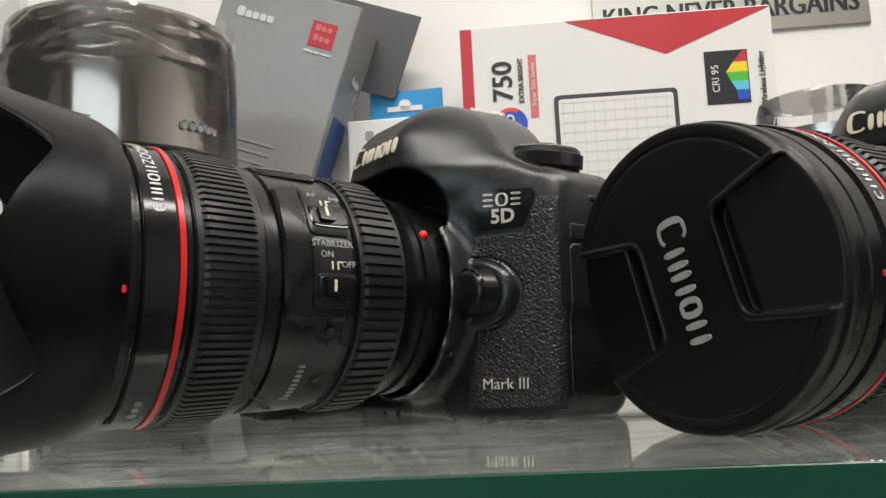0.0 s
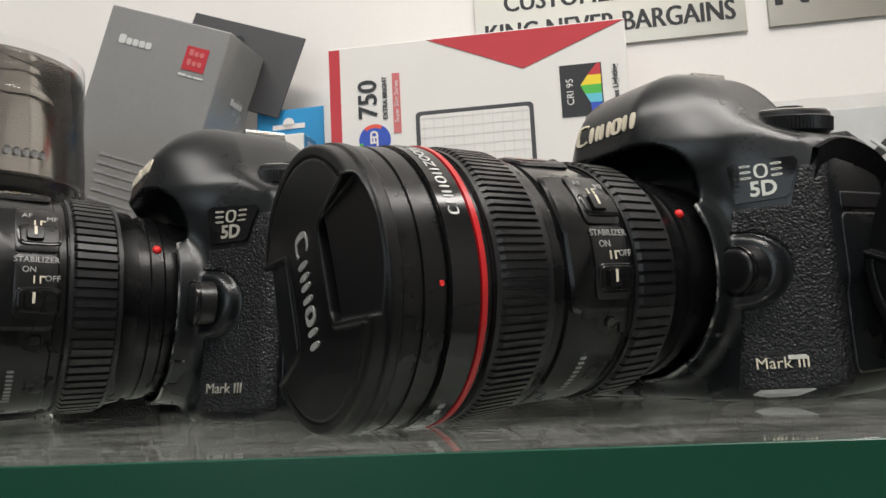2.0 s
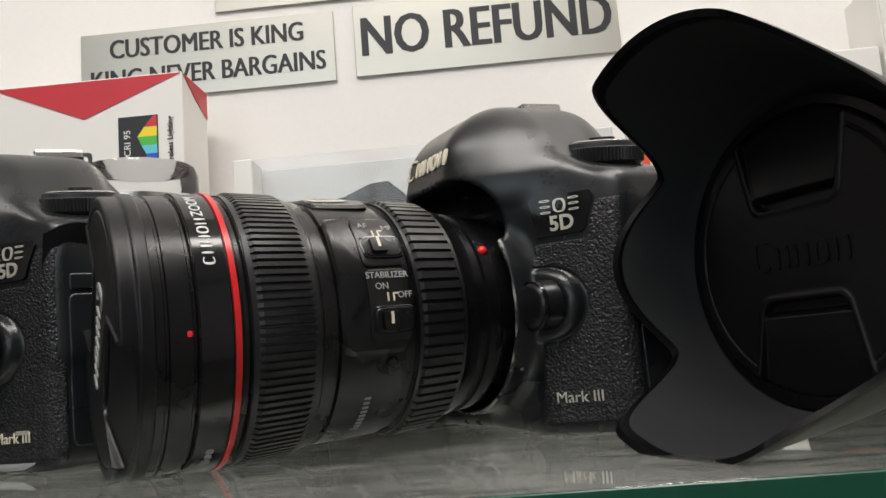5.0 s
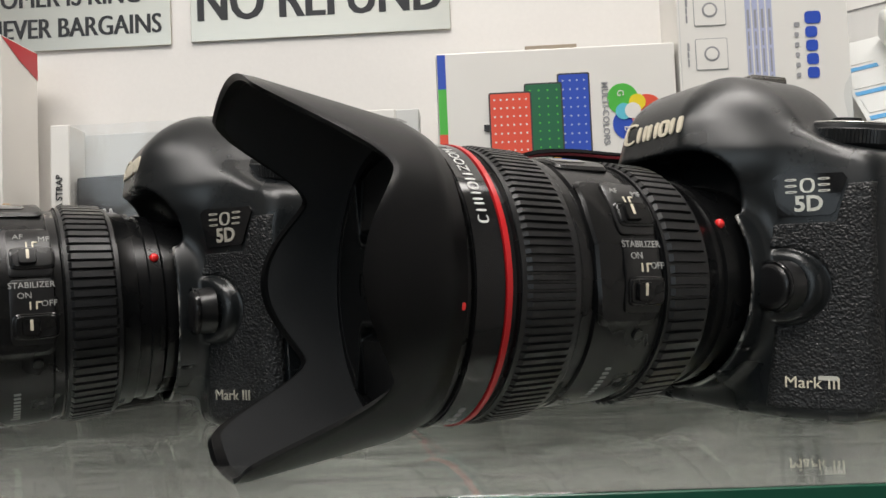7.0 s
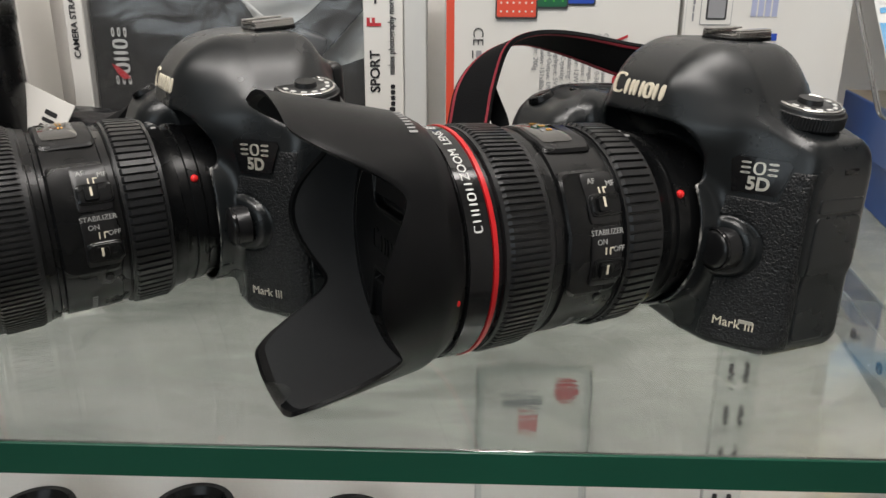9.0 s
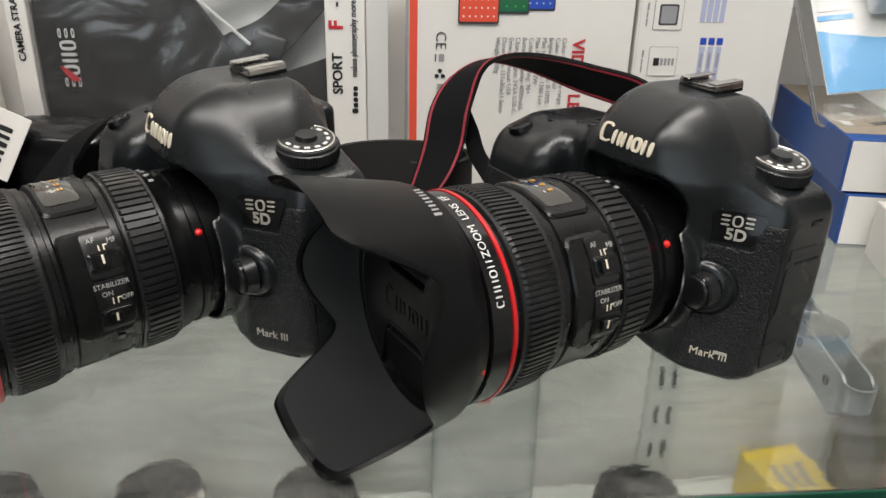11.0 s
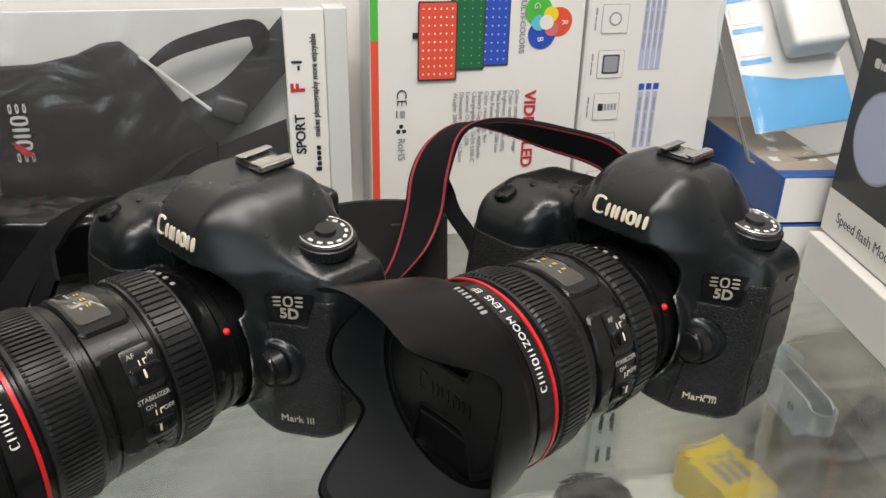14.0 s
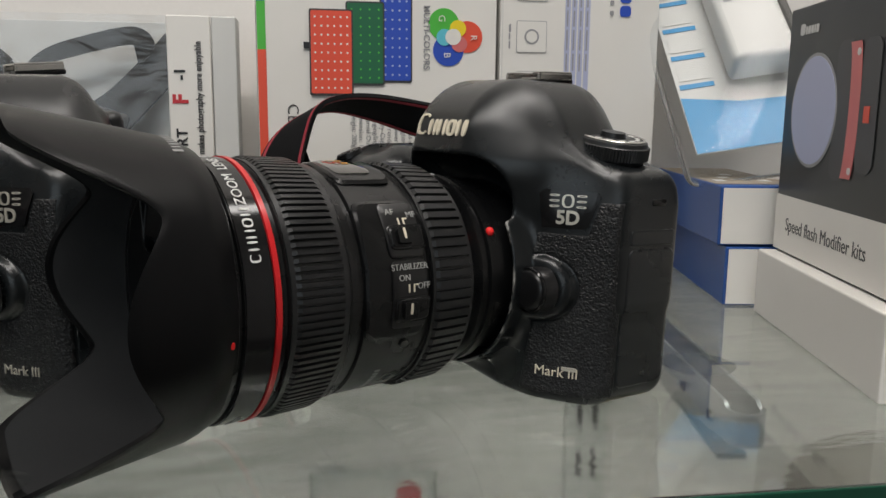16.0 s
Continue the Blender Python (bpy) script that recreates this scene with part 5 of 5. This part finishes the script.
words(mb, "VIDEO", X(0.6160), 0.0900, 0.0115, REDCARD, -90, bold=0.0003)
words(mb, "LED", X(0.6160), 0.0600, 0.0115, REDCARD, -90, bold=0.0003)
words(mb, "CE", X(0.5235), 0.1055, 0.0100, INK, -90, bold=-0.0001)
words(mb, "RoHS", X(0.5235), 0.0690, 0.0070, PALEINK, -90)
rect(mb, "bin_mark", X(0.5200), 0.0915, X(0.5208), 0.0965, INK)
round_rect(mb, "bin_mark", X(0.5225), 0.0915, X(0.5262), 0.0965, 0.0008, PALEINK)
for k in range(3):
    disc(mb, "recycling_mark", X(0.5235) + 0.0024 * math.cos(radians(90 + 120 * k)), 0.0830 + 0.0024 * math.sin(radians(90 + 120 * k)), 0.0016, INK, n=6)
specs = ("Color temperature range", "Color mode: 0-360", "Brightness range: 0-100%", "Max brightness: 1200 Lux", "Max Power: 12W", "Color rendering: 96+",
         "Battery Capacity: 4000mAh", "Charging/Input: 5V2A USB-C", "External Output: USB", "Dimension: 151x80x11.5mm", "Weight: 200g")
for k, t in enumerate(specs):
    words(mb, t, X(0.6065 - 0.0045 * k), 0.1080, 0.0044, PALEINK, -90, align="LEFT")
side = Matrix.Translation((-0.0750, 0.020, 0)) @ Matrix.Rotation(radians(-90), 4, "Z")
rect(mb, "kraft_side", -0.0195, 0.002, 0.0195, 0.1945, GRIDGREY, 0.0003, side)
bm = rounded_box(0.034, 0.0012, 0.010, 0.0004, 1)
part("hang_tab", bm, KRAFT, mb, "brown hang tab", False, pose(0.0, 0.0200, 0.1990))

mb2 = carton("lamp_kit_box", 0.1060, 0.042, 0.2380, pose(0.7080, 0.4180, 0), WHITECARD, "tall white cardboard box with blue and grey diagrams")
X = lambda x: x - 0.7080
rect(mb2, "edge_line", X(0.6562), 0.002, X(0.6566), 0.236, GRIDGREY)
for k, z in enumerate((0.2150, 0.1870, 0.1550, 0.1235, 0.0925, 0.0625, 0.0330)):
    round_rect(mb2, "diagram_border", X(0.6655), z - 0.0100, X(0.6855), z + 0.0100, 0.0012, PALEINK)
    round_rect(mb2, "diagram_field", X(0.6659), z - 0.0096, X(0.6851), z + 0.0096, 0.0010, WHITECARD, 0.0005)
    if k == 3:
        round_rect(mb2, "diagram", X(0.6690), z - 0.0068, X(0.6820), z + 0.0068, 0.0012, DARKCARD, 0.0007)
        round_rect(mb2, "diagram", X(0.6702), z - 0.0056, X(0.6808), z + 0.0056, 0.0010, PALEINK, 0.0009)
    elif k == 4:
        rect(mb2, "diagram", X(0.6690), z - 0.0028, X(0.6730), z + 0.0024, INK, 0.0007)
        for j in range(4):
            rect(mb2, "diagram", X(0.6738 + 0.0026 * j), z - 0.0026, X(0.6756 + 0.0026 * j), z + 0.0022, PALEINK, 0.0007)
    elif k == 5:
        for j in range(9):
            disc(mb2, "diagram", X(0.6705 + 0.005 * (j % 3)), z - 0.005 + 0.005 * (j // 3), 0.0018, YELLOWINK if j % 2 else PALEBLUE, 0.0007, n=14)
    else:
        disc(mb2, "diagram", X(0.6755), z, 0.0048, PALEINK, 0.0007)
        disc(mb2, "diagram", X(0.6755), z, 0.0036, WHITECARD, 0.0009)
    bar_word(mb2, X(0.6612), z, [0.005, 0.004, 0.005], 0.0014, PALEINK, -90)
for k in range(4):
    rect(mb2, "shaded_line", X(0.6975 + 0.0044 * k), 0.1190, X(0.7008 + 0.0044 * k), 0.2300, PALEBLUE)
    bar_word(mb2, X(0.6991 + 0.0044 * k), 0.1740, [0.012, 0.009, 0.015, 0.010, 0.013, 0.011], 0.0013, PALEINK, -90, 0.002, 0.0006)
for k in range(3):
    rect(mb2, "blue_square", X(0.7000 + 0.0058 * k), 0.1040, X(0.7042 + 0.0058 * k), 0.1085, BLUEINK)
    rect(mb2, "shaded_line", X(0.7003 + 0.0058 * k), 0.0600, X(0.7039 + 0.0058 * k), 0.1025, PALEBLUE)
    bar_word(mb2, X(0.7021 + 0.0058 * k), 0.0810, [0.010, 0.012, 0.009], 0.0013, PALEINK, -90, 0.002, 0.0006)
bar_word(mb2, X(0.7390), 0.1900, [0.0080, 0.0070, 0.0070, 0.0070, 0.0070], 0.0100, BLUEINK, -90, 0.0016, name="brand_marking")
bar_word(mb2, X(0.7290), 0.1870, [0.0030] * 6, 0.0036, PALEINK, -90, 0.0034, name="brand_marking")
for k in range(3):
    bar_word(mb2, X(0.7250 + 0.006 * k), 0.0500, [0.003, 0.006, 0.005], 0.0020, PALEINK, -90)

# --- two blue cartons stacked at the end of the row
for k in range(2):
    bx = carton("blue_box", 0.050, 0.140, 0.0335, pose(0.7860 + 0.004 * k, 0.3160 - 0.003 * k, 0.0342 * (1 - k) + 0.0002, 0, 0, -9 - k), NAVY, "small blue cardboard box with white ends, stacked", "box")
    tagged(bx, "", "", "stacked blue boxes")
    rect(bx, "white_end", -0.0235, 0.0010, 0.0235, 0.0325, WHITECARD, 0.0006)
    if k == 0:
        for j in range(14):
            x, y = -0.018 + 0.009 * (j % 5), 0.03 + 0.022 * (j // 5) + 0.004 * (j % 3)
            rect(bx, "printed_fleck", x, y, x + 0.006, y + 0.009, KRAFT if j % 3 else GRIDGREY, 0.0003, Matrix.Translation((0, 0, 0.0335)) @ Matrix.Rotation(radians(-90), 4, "X"))
        top = Matrix.Translation((0, 0, 0.0335)) @ Matrix.Rotation(radians(-90), 4, "X")
        rect(bx, "printed_top", -0.0240, 0.012, 0.0240, 0.138, KRAFT, 0.0001, top)

# --- blister pack with a blue card, leaning back on the blue boxes
bl = thing("blister_pack", pose(0.8000, 0.3400, 0.0705, -42, -9, -12), "clear plastic blister pack with a blue and white card", "package")
card = part("card", rounded_box(0.072, 0.0008, 0.165, 0.0002, 1), GRIDGREY, bl, "white card with blue lower end", False, pose(0.002, 0.0040, 0.1090))
printed(card, "blue_panel", [(-0.0355, -0.0820), (0.0355, -0.0820), (0.0355, -0.0470), (0.0, -0.0450), (-0.0355, -0.0360)], BLUECARD, 0.0008)
for k in range(4):
    rect(card, "blue_label", -0.0340, -0.0290 + 0.026 * k, -0.0120, -0.0250 + 0.026 * k, BLUECARD, 0.0008)
    round_rect(card, "diagram", -0.0330, -0.0220 + 0.026 * k, -0.0130, -0.0070 + 0.026 * k, 0.001, GRIDGREY, 0.0008)
dev = part("charger", rounded_box(0.040, 0.022, 0.110, 0.004, 3), GRIDGREY, bl, "white moulded charger", True, pose(0.018, -0.0100, 0.1330))
for k in range(4):
    rect(dev, "vent_slot", -0.014 + 0.009 * k, -0.005, -0.009 + 0.009 * k, 0.003, PALEINK, 0.0114)
rect(dev, "display", -0.012, 0.028, 0.014, 0.046, DARKCARD, 0.0114)
shell = part("plastic_shell", rounded_box(0.092, 0.030, 0.200, 0.010, 4), CLEAR, bl, "clear plastic shell", True, pose(0.0, -0.0060, 0.1010))
shell.visible_shadow = False

# --- black and white flash modifier box on a plain white one
lower = carton("white_box", 0.145, 0.100, 0.0350, pose(0.7620, 0.2320, 0.0002, 0, 0, -101.5), WHITECARD, "plain white cardboard box with a blue end", "box")
wend = Matrix.Translation((0.0725, 0.05, 0)) @ Matrix.Rotation(radians(90), 4, "Z")
rect(lower, "blue_end", -0.030, 0.002, 0.048, 0.0335, BLUECARD, 0.0003, wend)
sp = carton("flash_kit_box", 0.138, 0.100, 0.1255, pose(0.7720, 0.2360, 0.0356, 0, 0, -101.5), BLACKCARD, "black and white cardboard box of a flash diffuser kit", "box")
rect(sp, "white_band", -0.0688, 0.0008, 0.0688, 0.0300, WHITECARD)
words(sp, "Speed flash Modifier kits", -0.007, 0.0150, 0.0098, DARKCARD, 0, width=0.95)
disc(sp, "lamp_picture", -0.0300, 0.0740, 0.0275, PALEINK)
disc(sp, "lamp_glass", -0.0300, 0.0740, 0.0260, PALEBLUE, 0.0005)
round_rect(sp, "lamp_ring", -0.0060, 0.0430, 0.0130, 0.1050, 0.006, DARKCARD, 0.0002)
arc = [(0.0062 + 0.0040 * math.cos(radians(a)), 0.0740 + 0.0300 * math.sin(radians(a))) for a in range(-80, 81, 10)]
printed(sp, "orange_ring", arc + [(x + 0.0098, z) for x, z in reversed(arc)], PINKINK, 0.0005)
round_rect(sp, "lamp_ring", 0.0200, 0.0480, 0.0360, 0.1040, 0.005, DARKCARD, 0.0004)
rect(sp, "orange_tab", 0.0250, 0.0690, 0.0300, 0.0760, ORANGE, 0.0007)
for z in (0.0480, 0.0990):
    disc(sp, "screw_picture", 0.0160, z, 0.0016, GRIDGREY, 0.0008, n=16)
bar_word(sp, -0.0420, 0.1140, [0.0060, 0.0022, 0.0030, 0.0030, 0.0016, 0.0030], 0.0055, GRIDGREY, 0, 0.0008, name="brand_marking")
send = Matrix.Translation((0.069, 0.05, 0)) @ Matrix.Rotation(radians(90), 4, "Z")
rect(sp, "white_band", -0.0495, 0.0008, 0.0495, 0.0300, WHITECARD, 0.0003, send)

# --- neck straps
strap = tagged(ribbon("neck_strap", [(0.6330, 0.2620, 0.0790), (0.6250, 0.3000, 0.0960), (0.5980, 0.3260, 0.1020), (0.5700, 0.3340, 0.1090), (0.5480, 0.3340, 0.1110),
                                     (0.5320, 0.3290, 0.1040), (0.5220, 0.3230, 0.0860), (0.5170, 0.3180, 0.0620), (0.5060, 0.3100, 0.0380), (0.4860, 0.3000, 0.0170)],
                      [(0, -0.5, 1), (0, -0.6, 1), (0.1, -0.7, 0.8), (0.1, -0.8, 0.5), (0.3, -0.9, 0.3), (0.6, -0.7, 0.3), (0.9, -0.4, 0.1), (0.95, -0.3, 0.1), (0.9, -0.3, 0.4), (0.7, -0.3, 0.7)],
                      0.024, 0.0022, WEBBING, None, "", STITCH), "black woven neck strap with red edging, looped behind a camera", "strap")
tagged(ribbon("neck_strap", [(0.5250, 0.3310, 0.0960), (0.5300, 0.3350, 0.0800), (0.5360, 0.3360, 0.0660), (0.5400, 0.3320, 0.0540), (0.5500, 0.3220, 0.0380), (0.5580, 0.3120, 0.0120)],
              [(0.9, 0, 0.3), (0.9, 0, 0.4), (0.9, 0, 0.5), (0.8, -0.1, 0.6), (0.8, -0.2, 0.6), (0.9, -0.2, 0.2)], 0.010, 0.0020, WEBBING), "black strap end hanging from a camera lug", "strap")
tagged(ribbon("shoulder_strap", [(0.4440, 0.3500, 0.0260), (0.4700, 0.3620, 0.0280), (0.5000, 0.3620, 0.0290), (0.5260, 0.3540, 0.0285), (0.5360, 0.3400, 0.0270), (0.5250, 0.3280, 0.0260), (0.5000, 0.3300, 0.0255)],
              [(0, 0.1, 1)] * 7, 0.050, 0.0040, PAD), "wide black neoprene strap lying on edge on the shelf", "strap")
tagged(ribbon("neck_strap", [(0.3720, 0.3180, 0.0700), (0.3560, 0.3280, 0.0790), (0.3360, 0.3340, 0.0770), (0.3160, 0.3330, 0.0660), (0.3020, 0.3300, 0.0500), (0.2880, 0.3250, 0.0320), (0.2760, 0.3150, 0.0120)],
              [(0.2, -0.8, 0.5), (0.2, -0.9, 0.4), (0.3, -0.9, 0.3), (0.6, -0.7, 0.2), (0.8, -0.5, 0.2), (0.9, -0.4, 0.2), (0.9, -0.3, 0)], 0.024, 0.0026, WEBBING), "black woven neck strap falling in a loose loop", "strap")
tagged(ribbon("neck_strap", [(0.3100, 0.2950, 0.0350), (0.3050, 0.3300, 0.0450), (0.3250, 0.3600, 0.0380), (0.3600, 0.3700, 0.0220), (0.3950, 0.3600, 0.0150)],
              [(0.5, 0.2, 1)] * 5, 0.032, 0.0024, WEBBING), "black woven neck strap bunched behind a camera", "strap")
tagged(ribbon("neck_strap", [(0.2520, 0.1990, 0.0730), (0.2640, 0.2060, 0.0770), (0.2790, 0.2200, 0.0700), (0.2900, 0.2420, 0.0460), (0.2930, 0.2700, 0.0160)],
              [(0.2, -0.2, 1), (0.1, -0.4, 1), (0.3, -0.4, 0.8), (0.6, -0.3, 0.5), (0.8, -0.2, 0.3)], 0.018, 0.0024, WEBBING), "black woven strap end from a camera lug", "strap")

# --- crumpled black plastic bag with a white tag, behind the straps
BAGGY = material("glossy_black_plastic_bag", (0.010, 0.010, 0.011), 0.22, stain=0.2, stain_scale=30, rough_var=0.06)
verts, rows_, cols_ = [], 40, 72
for i in range(rows_):
    v = math.pi * (i / (rows_ - 1) - 0.5)
    for k in range(cols_):
        u = 2 * math.pi * k / cols_
        e = lambda c: math.copysign(abs(c) ** 0.6, c)
        p = Vector((0.056 * e(math.cos(v)) * e(math.cos(u)), 0.024 * e(math.cos(v)) * e(math.sin(u)), 0.034 + 0.033 * e(math.sin(v))))
        fold = 1 + 0.16 * abs(noise.noise(p * 38)) + 0.10 * abs(noise.noise(p * 95 + Vector((3, 1, 2)))) - 0.08
        verts.append((p.x * fold, p.y * fold, max(0.0004, p.z * (0.92 + 0.5 * (fold - 1)))))
sack = mesh_object("plastic_bag", grid_mesh("plastic_bag", verts, rows_, cols_, False, True), BAGGY, None, "", True, pose(0.2900, 0.3860, 0, 0, 0, -8))
tagged(sack, "crumpled glossy black plastic bag lying behind the cameras", "bag")
tag = part("paper_tag", rounded_box(0.034, 0.0008, 0.040, 0.0002, 1), WHITECARD, sack, "white paper tag with dark marks", False, pose(-0.0330, -0.0300, 0.0560, -18, 24, 0))
bar_word(tag, 0.004, 0.0, [0.0030, 0.0024, 0.0030, 0.0024, 0.0030], 0.0110, INK, 90, 0.0020, 0.0007)

# ---------------------------------------------------------------- under the shelf
ENAMEL = material("white_enamelled_steel", (0.60, 0.60, 0.575), 0.4, stain=0.06, stain_scale=20)


def slotted_upright(x, z0, z1, first):
    bm = rounded_box(0.0330, 0.0080, z1 - z0, 0.0008, 1)
    bmesh.ops.translate(bm, vec=(0, 0, (z0 + z1) / 2), verts=bm.verts)
    standard = part("slotted_upright", bm, ENAMEL, None, "", False, pose(x, 0.4842, 0))
    tagged(standard, "white slotted steel shelf upright on the wall", "upright", "", "structure")
    slot = bpy.data.meshes.new("slot")
    bm = rounded_box(0.0040, 0.0006, 0.0195, 0.0008, 1)
    bm.to_mesh(slot)
    bm.free()
    slot.materials.append(INK)
    for k in range(int((first - z0) / 0.0405)):
        for dx in (-0.0062, 0.0062):
            mesh_object("slot", slot, None, standard, "", False, pose(dx, -0.0042, first - 0.0405 * k))


slotted_upright(0.7450, -0.9750, -0.0150, -0.0540)
slotted_upright(-0.3185, -0.3300, 0.4400, 0.3940)
bracket = thing("shelf_bracket", pose(0.7410, 0.4800, -0.0121, 0, 0, -7.0), "zinc plated steel bracket carrying the glass shelf", "bracket")
for dx in (-0.0065, 0.0065):
    outline = [(0.0, 0.0), (0.300, 0.0), (0.305, -0.0030), (0.306, -0.0130), (0.300, -0.0150), (0.270, -0.0190), (0.0, -0.0330)]
    ob = mesh_object("side_plate", plate_mesh("side_plate", outline, 0.0008), ZINC, bracket, "", False)
    ob.matrix_basis = Matrix.Translation((dx, 0, 0)) @ Matrix.Rotation(radians(-90), 4, "Z") @ FRONT
lip = [((0.0065 + out) * math.cos(math.pi * k / 12), -0.3040 - (0.0065 + out) * math.sin(math.pi * k / 12), z) for out, z in ((0, -0.0145), (0, -0.0015), (0.0012, -0.0015), (0.0012, -0.0145)) for k in range(13)]
sharp_smooth(mesh_object("end_lip", grid_mesh("end_lip", lip, 4, 13, True, False), ZINC, bracket, "rounded bright end of the bracket"), 50)
part("base_plate", rounded_box(0.0122, 0.2900, 0.0012, 0), ZINC, bracket, "", False, pose(0, -0.150, -0.0200, 2.2, 0, 0))
for y in (-0.2880, -0.2530):
    part("rivet_hole", rounded_box(0.0004, 0.0045, 0.0045, 0.001, 2), INK, bracket, "", False, pose(-0.0075, y, -0.0110))
pads = turned("rubber_pad", [(-0.0129, 0.0005), (-0.0129, 0.0150), (-0.0122, 0.0165), (-0.0119, 0.0005)], FILM, None, "", 48, pose(0.7080, 0.2280, 0))
tagged(pads, "clear plastic pad between bracket and glass", "pad")
LOWER = material("white_shelf_board", (0.74, 0.735, 0.70), 0.35, stain=0.08, stain_scale=6)
box_wall("lower_shelf", -0.62, 1.12, 0.06, 0.478, -0.352, -0.335, LOWER, "pale lower display shelf")
yb = carton("yellow_box", 0.058, 0.080, 0.0480, pose(0.8580, 0.3850, -0.3350, 0, 0, 8), YELLOW, "small yellow cardboard box")
for k in range(3):
    rect(yb, "printed_line", -0.016 + 0.012 * k, 0.020, -0.008 + 0.012 * k, 0.055, KRAFT, 0.0003, Matrix.Translation((0, 0, 0.0480)) @ Matrix.Rotation(radians(-90), 4, "X"))
rect(yb, "white_end", -0.027, 0.002, 0.027, 0.022, WHITECARD)
hb = thing("hanging_blister", pose(0.5760, 0.4680, -0.3350, -4, 0, 0), "clear blister pack with a white and red card", "package")
part("card", rounded_box(0.094, 0.0010, 0.164, 0.0004, 1), WHITECARD, hb, "white card", False, pose(0, 0, 0.0820))
round_rect(hb, "card_border", -0.0460, 0.002, 0.0460, 0.1625, 0.009, GRIDGREY, 0.0007)
round_rect(hb, "card_field", -0.0420, 0.006, 0.0420, 0.1575, 0.007, WHITECARD, 0.0009)
round_rect(hb, "hanging_hole", -0.0270, 0.1240, 0.0080, 0.1370, 0.0060, PALEINK, 0.0011)
disc(hb, "red_badge", 0.0270, 0.1420, 0.0105, REDCARD, 0.0011)
rect(hb, "red_label", -0.0120, 0.1030, 0.0040, 0.1180, PINKINK, 0.0011)
shell = part("plastic_shell", rounded_box(0.096, 0.012, 0.166, 0.0055, 3), CLEAR, hb, "clear plastic shell", True, pose(0, -0.0050, 0.0830))
shell.visible_shadow = False
for x, y, r, h in ((0.2950, 0.4250, 0.036, 0.062), (0.4250, 0.4200, 0.036, 0.058), (0.7050, 0.4100, 0.038, 0.050), (0.1650, 0.4200, 0.034, 0.060)):
    ln = thing("spare_lens", pose(x, y, -0.3350), "black lens standing on the lower shelf", "lens", "lenses on the lower shelf")
    turned("barrel", [(0.0, 0.001), (0.0, r * 0.9), (h * 0.3, r * 0.95), (h * 0.32, r), (h * 0.9, r), (h, r * 0.94), (h, r * 0.80), (h * 0.9, r * 0.70), (h * 0.88, 0.001)], BARREL, ln, "", 64)
    verts = [((r + 0.0004 + 0.0010 * (k % 2)) * math.cos(2 * math.pi * k / 120), (r + 0.0004 + 0.0010 * (k % 2)) * math.sin(2 * math.pi * k / 120), z) for z in (h * 0.45, h * 0.75) for k in range(120)]
    mesh_object("grip_ring", grid_mesh("grip_ring", verts, 2, 120, False, True), RUBBER, ln, "", False)
pouch = thing("camera_pouch", pose(0.9700, 0.4000, -0.3350), "grey-brown soft camera pouch with a dark flap", "pouch")
TAUPE = material("taupe_nylon", (0.16, 0.145, 0.115), 0.55, grain=0.2, grain_scale=600, stain=0.3, stain_scale=14, bump=0.3, bump_scale=500)
part("pouch_body", rounded_box(0.170, 0.120, 0.190, 0.045, 6), TAUPE, pouch, "", True, pose(0, 0, 0.0960))
part("flap", rounded_box(0.120, 0.020, 0.070, 0.009, 3), DARKCARD, pouch, "dark flap with a buckle", True, pose(-0.02, -0.0600, 0.1350, 12, 18, 0))
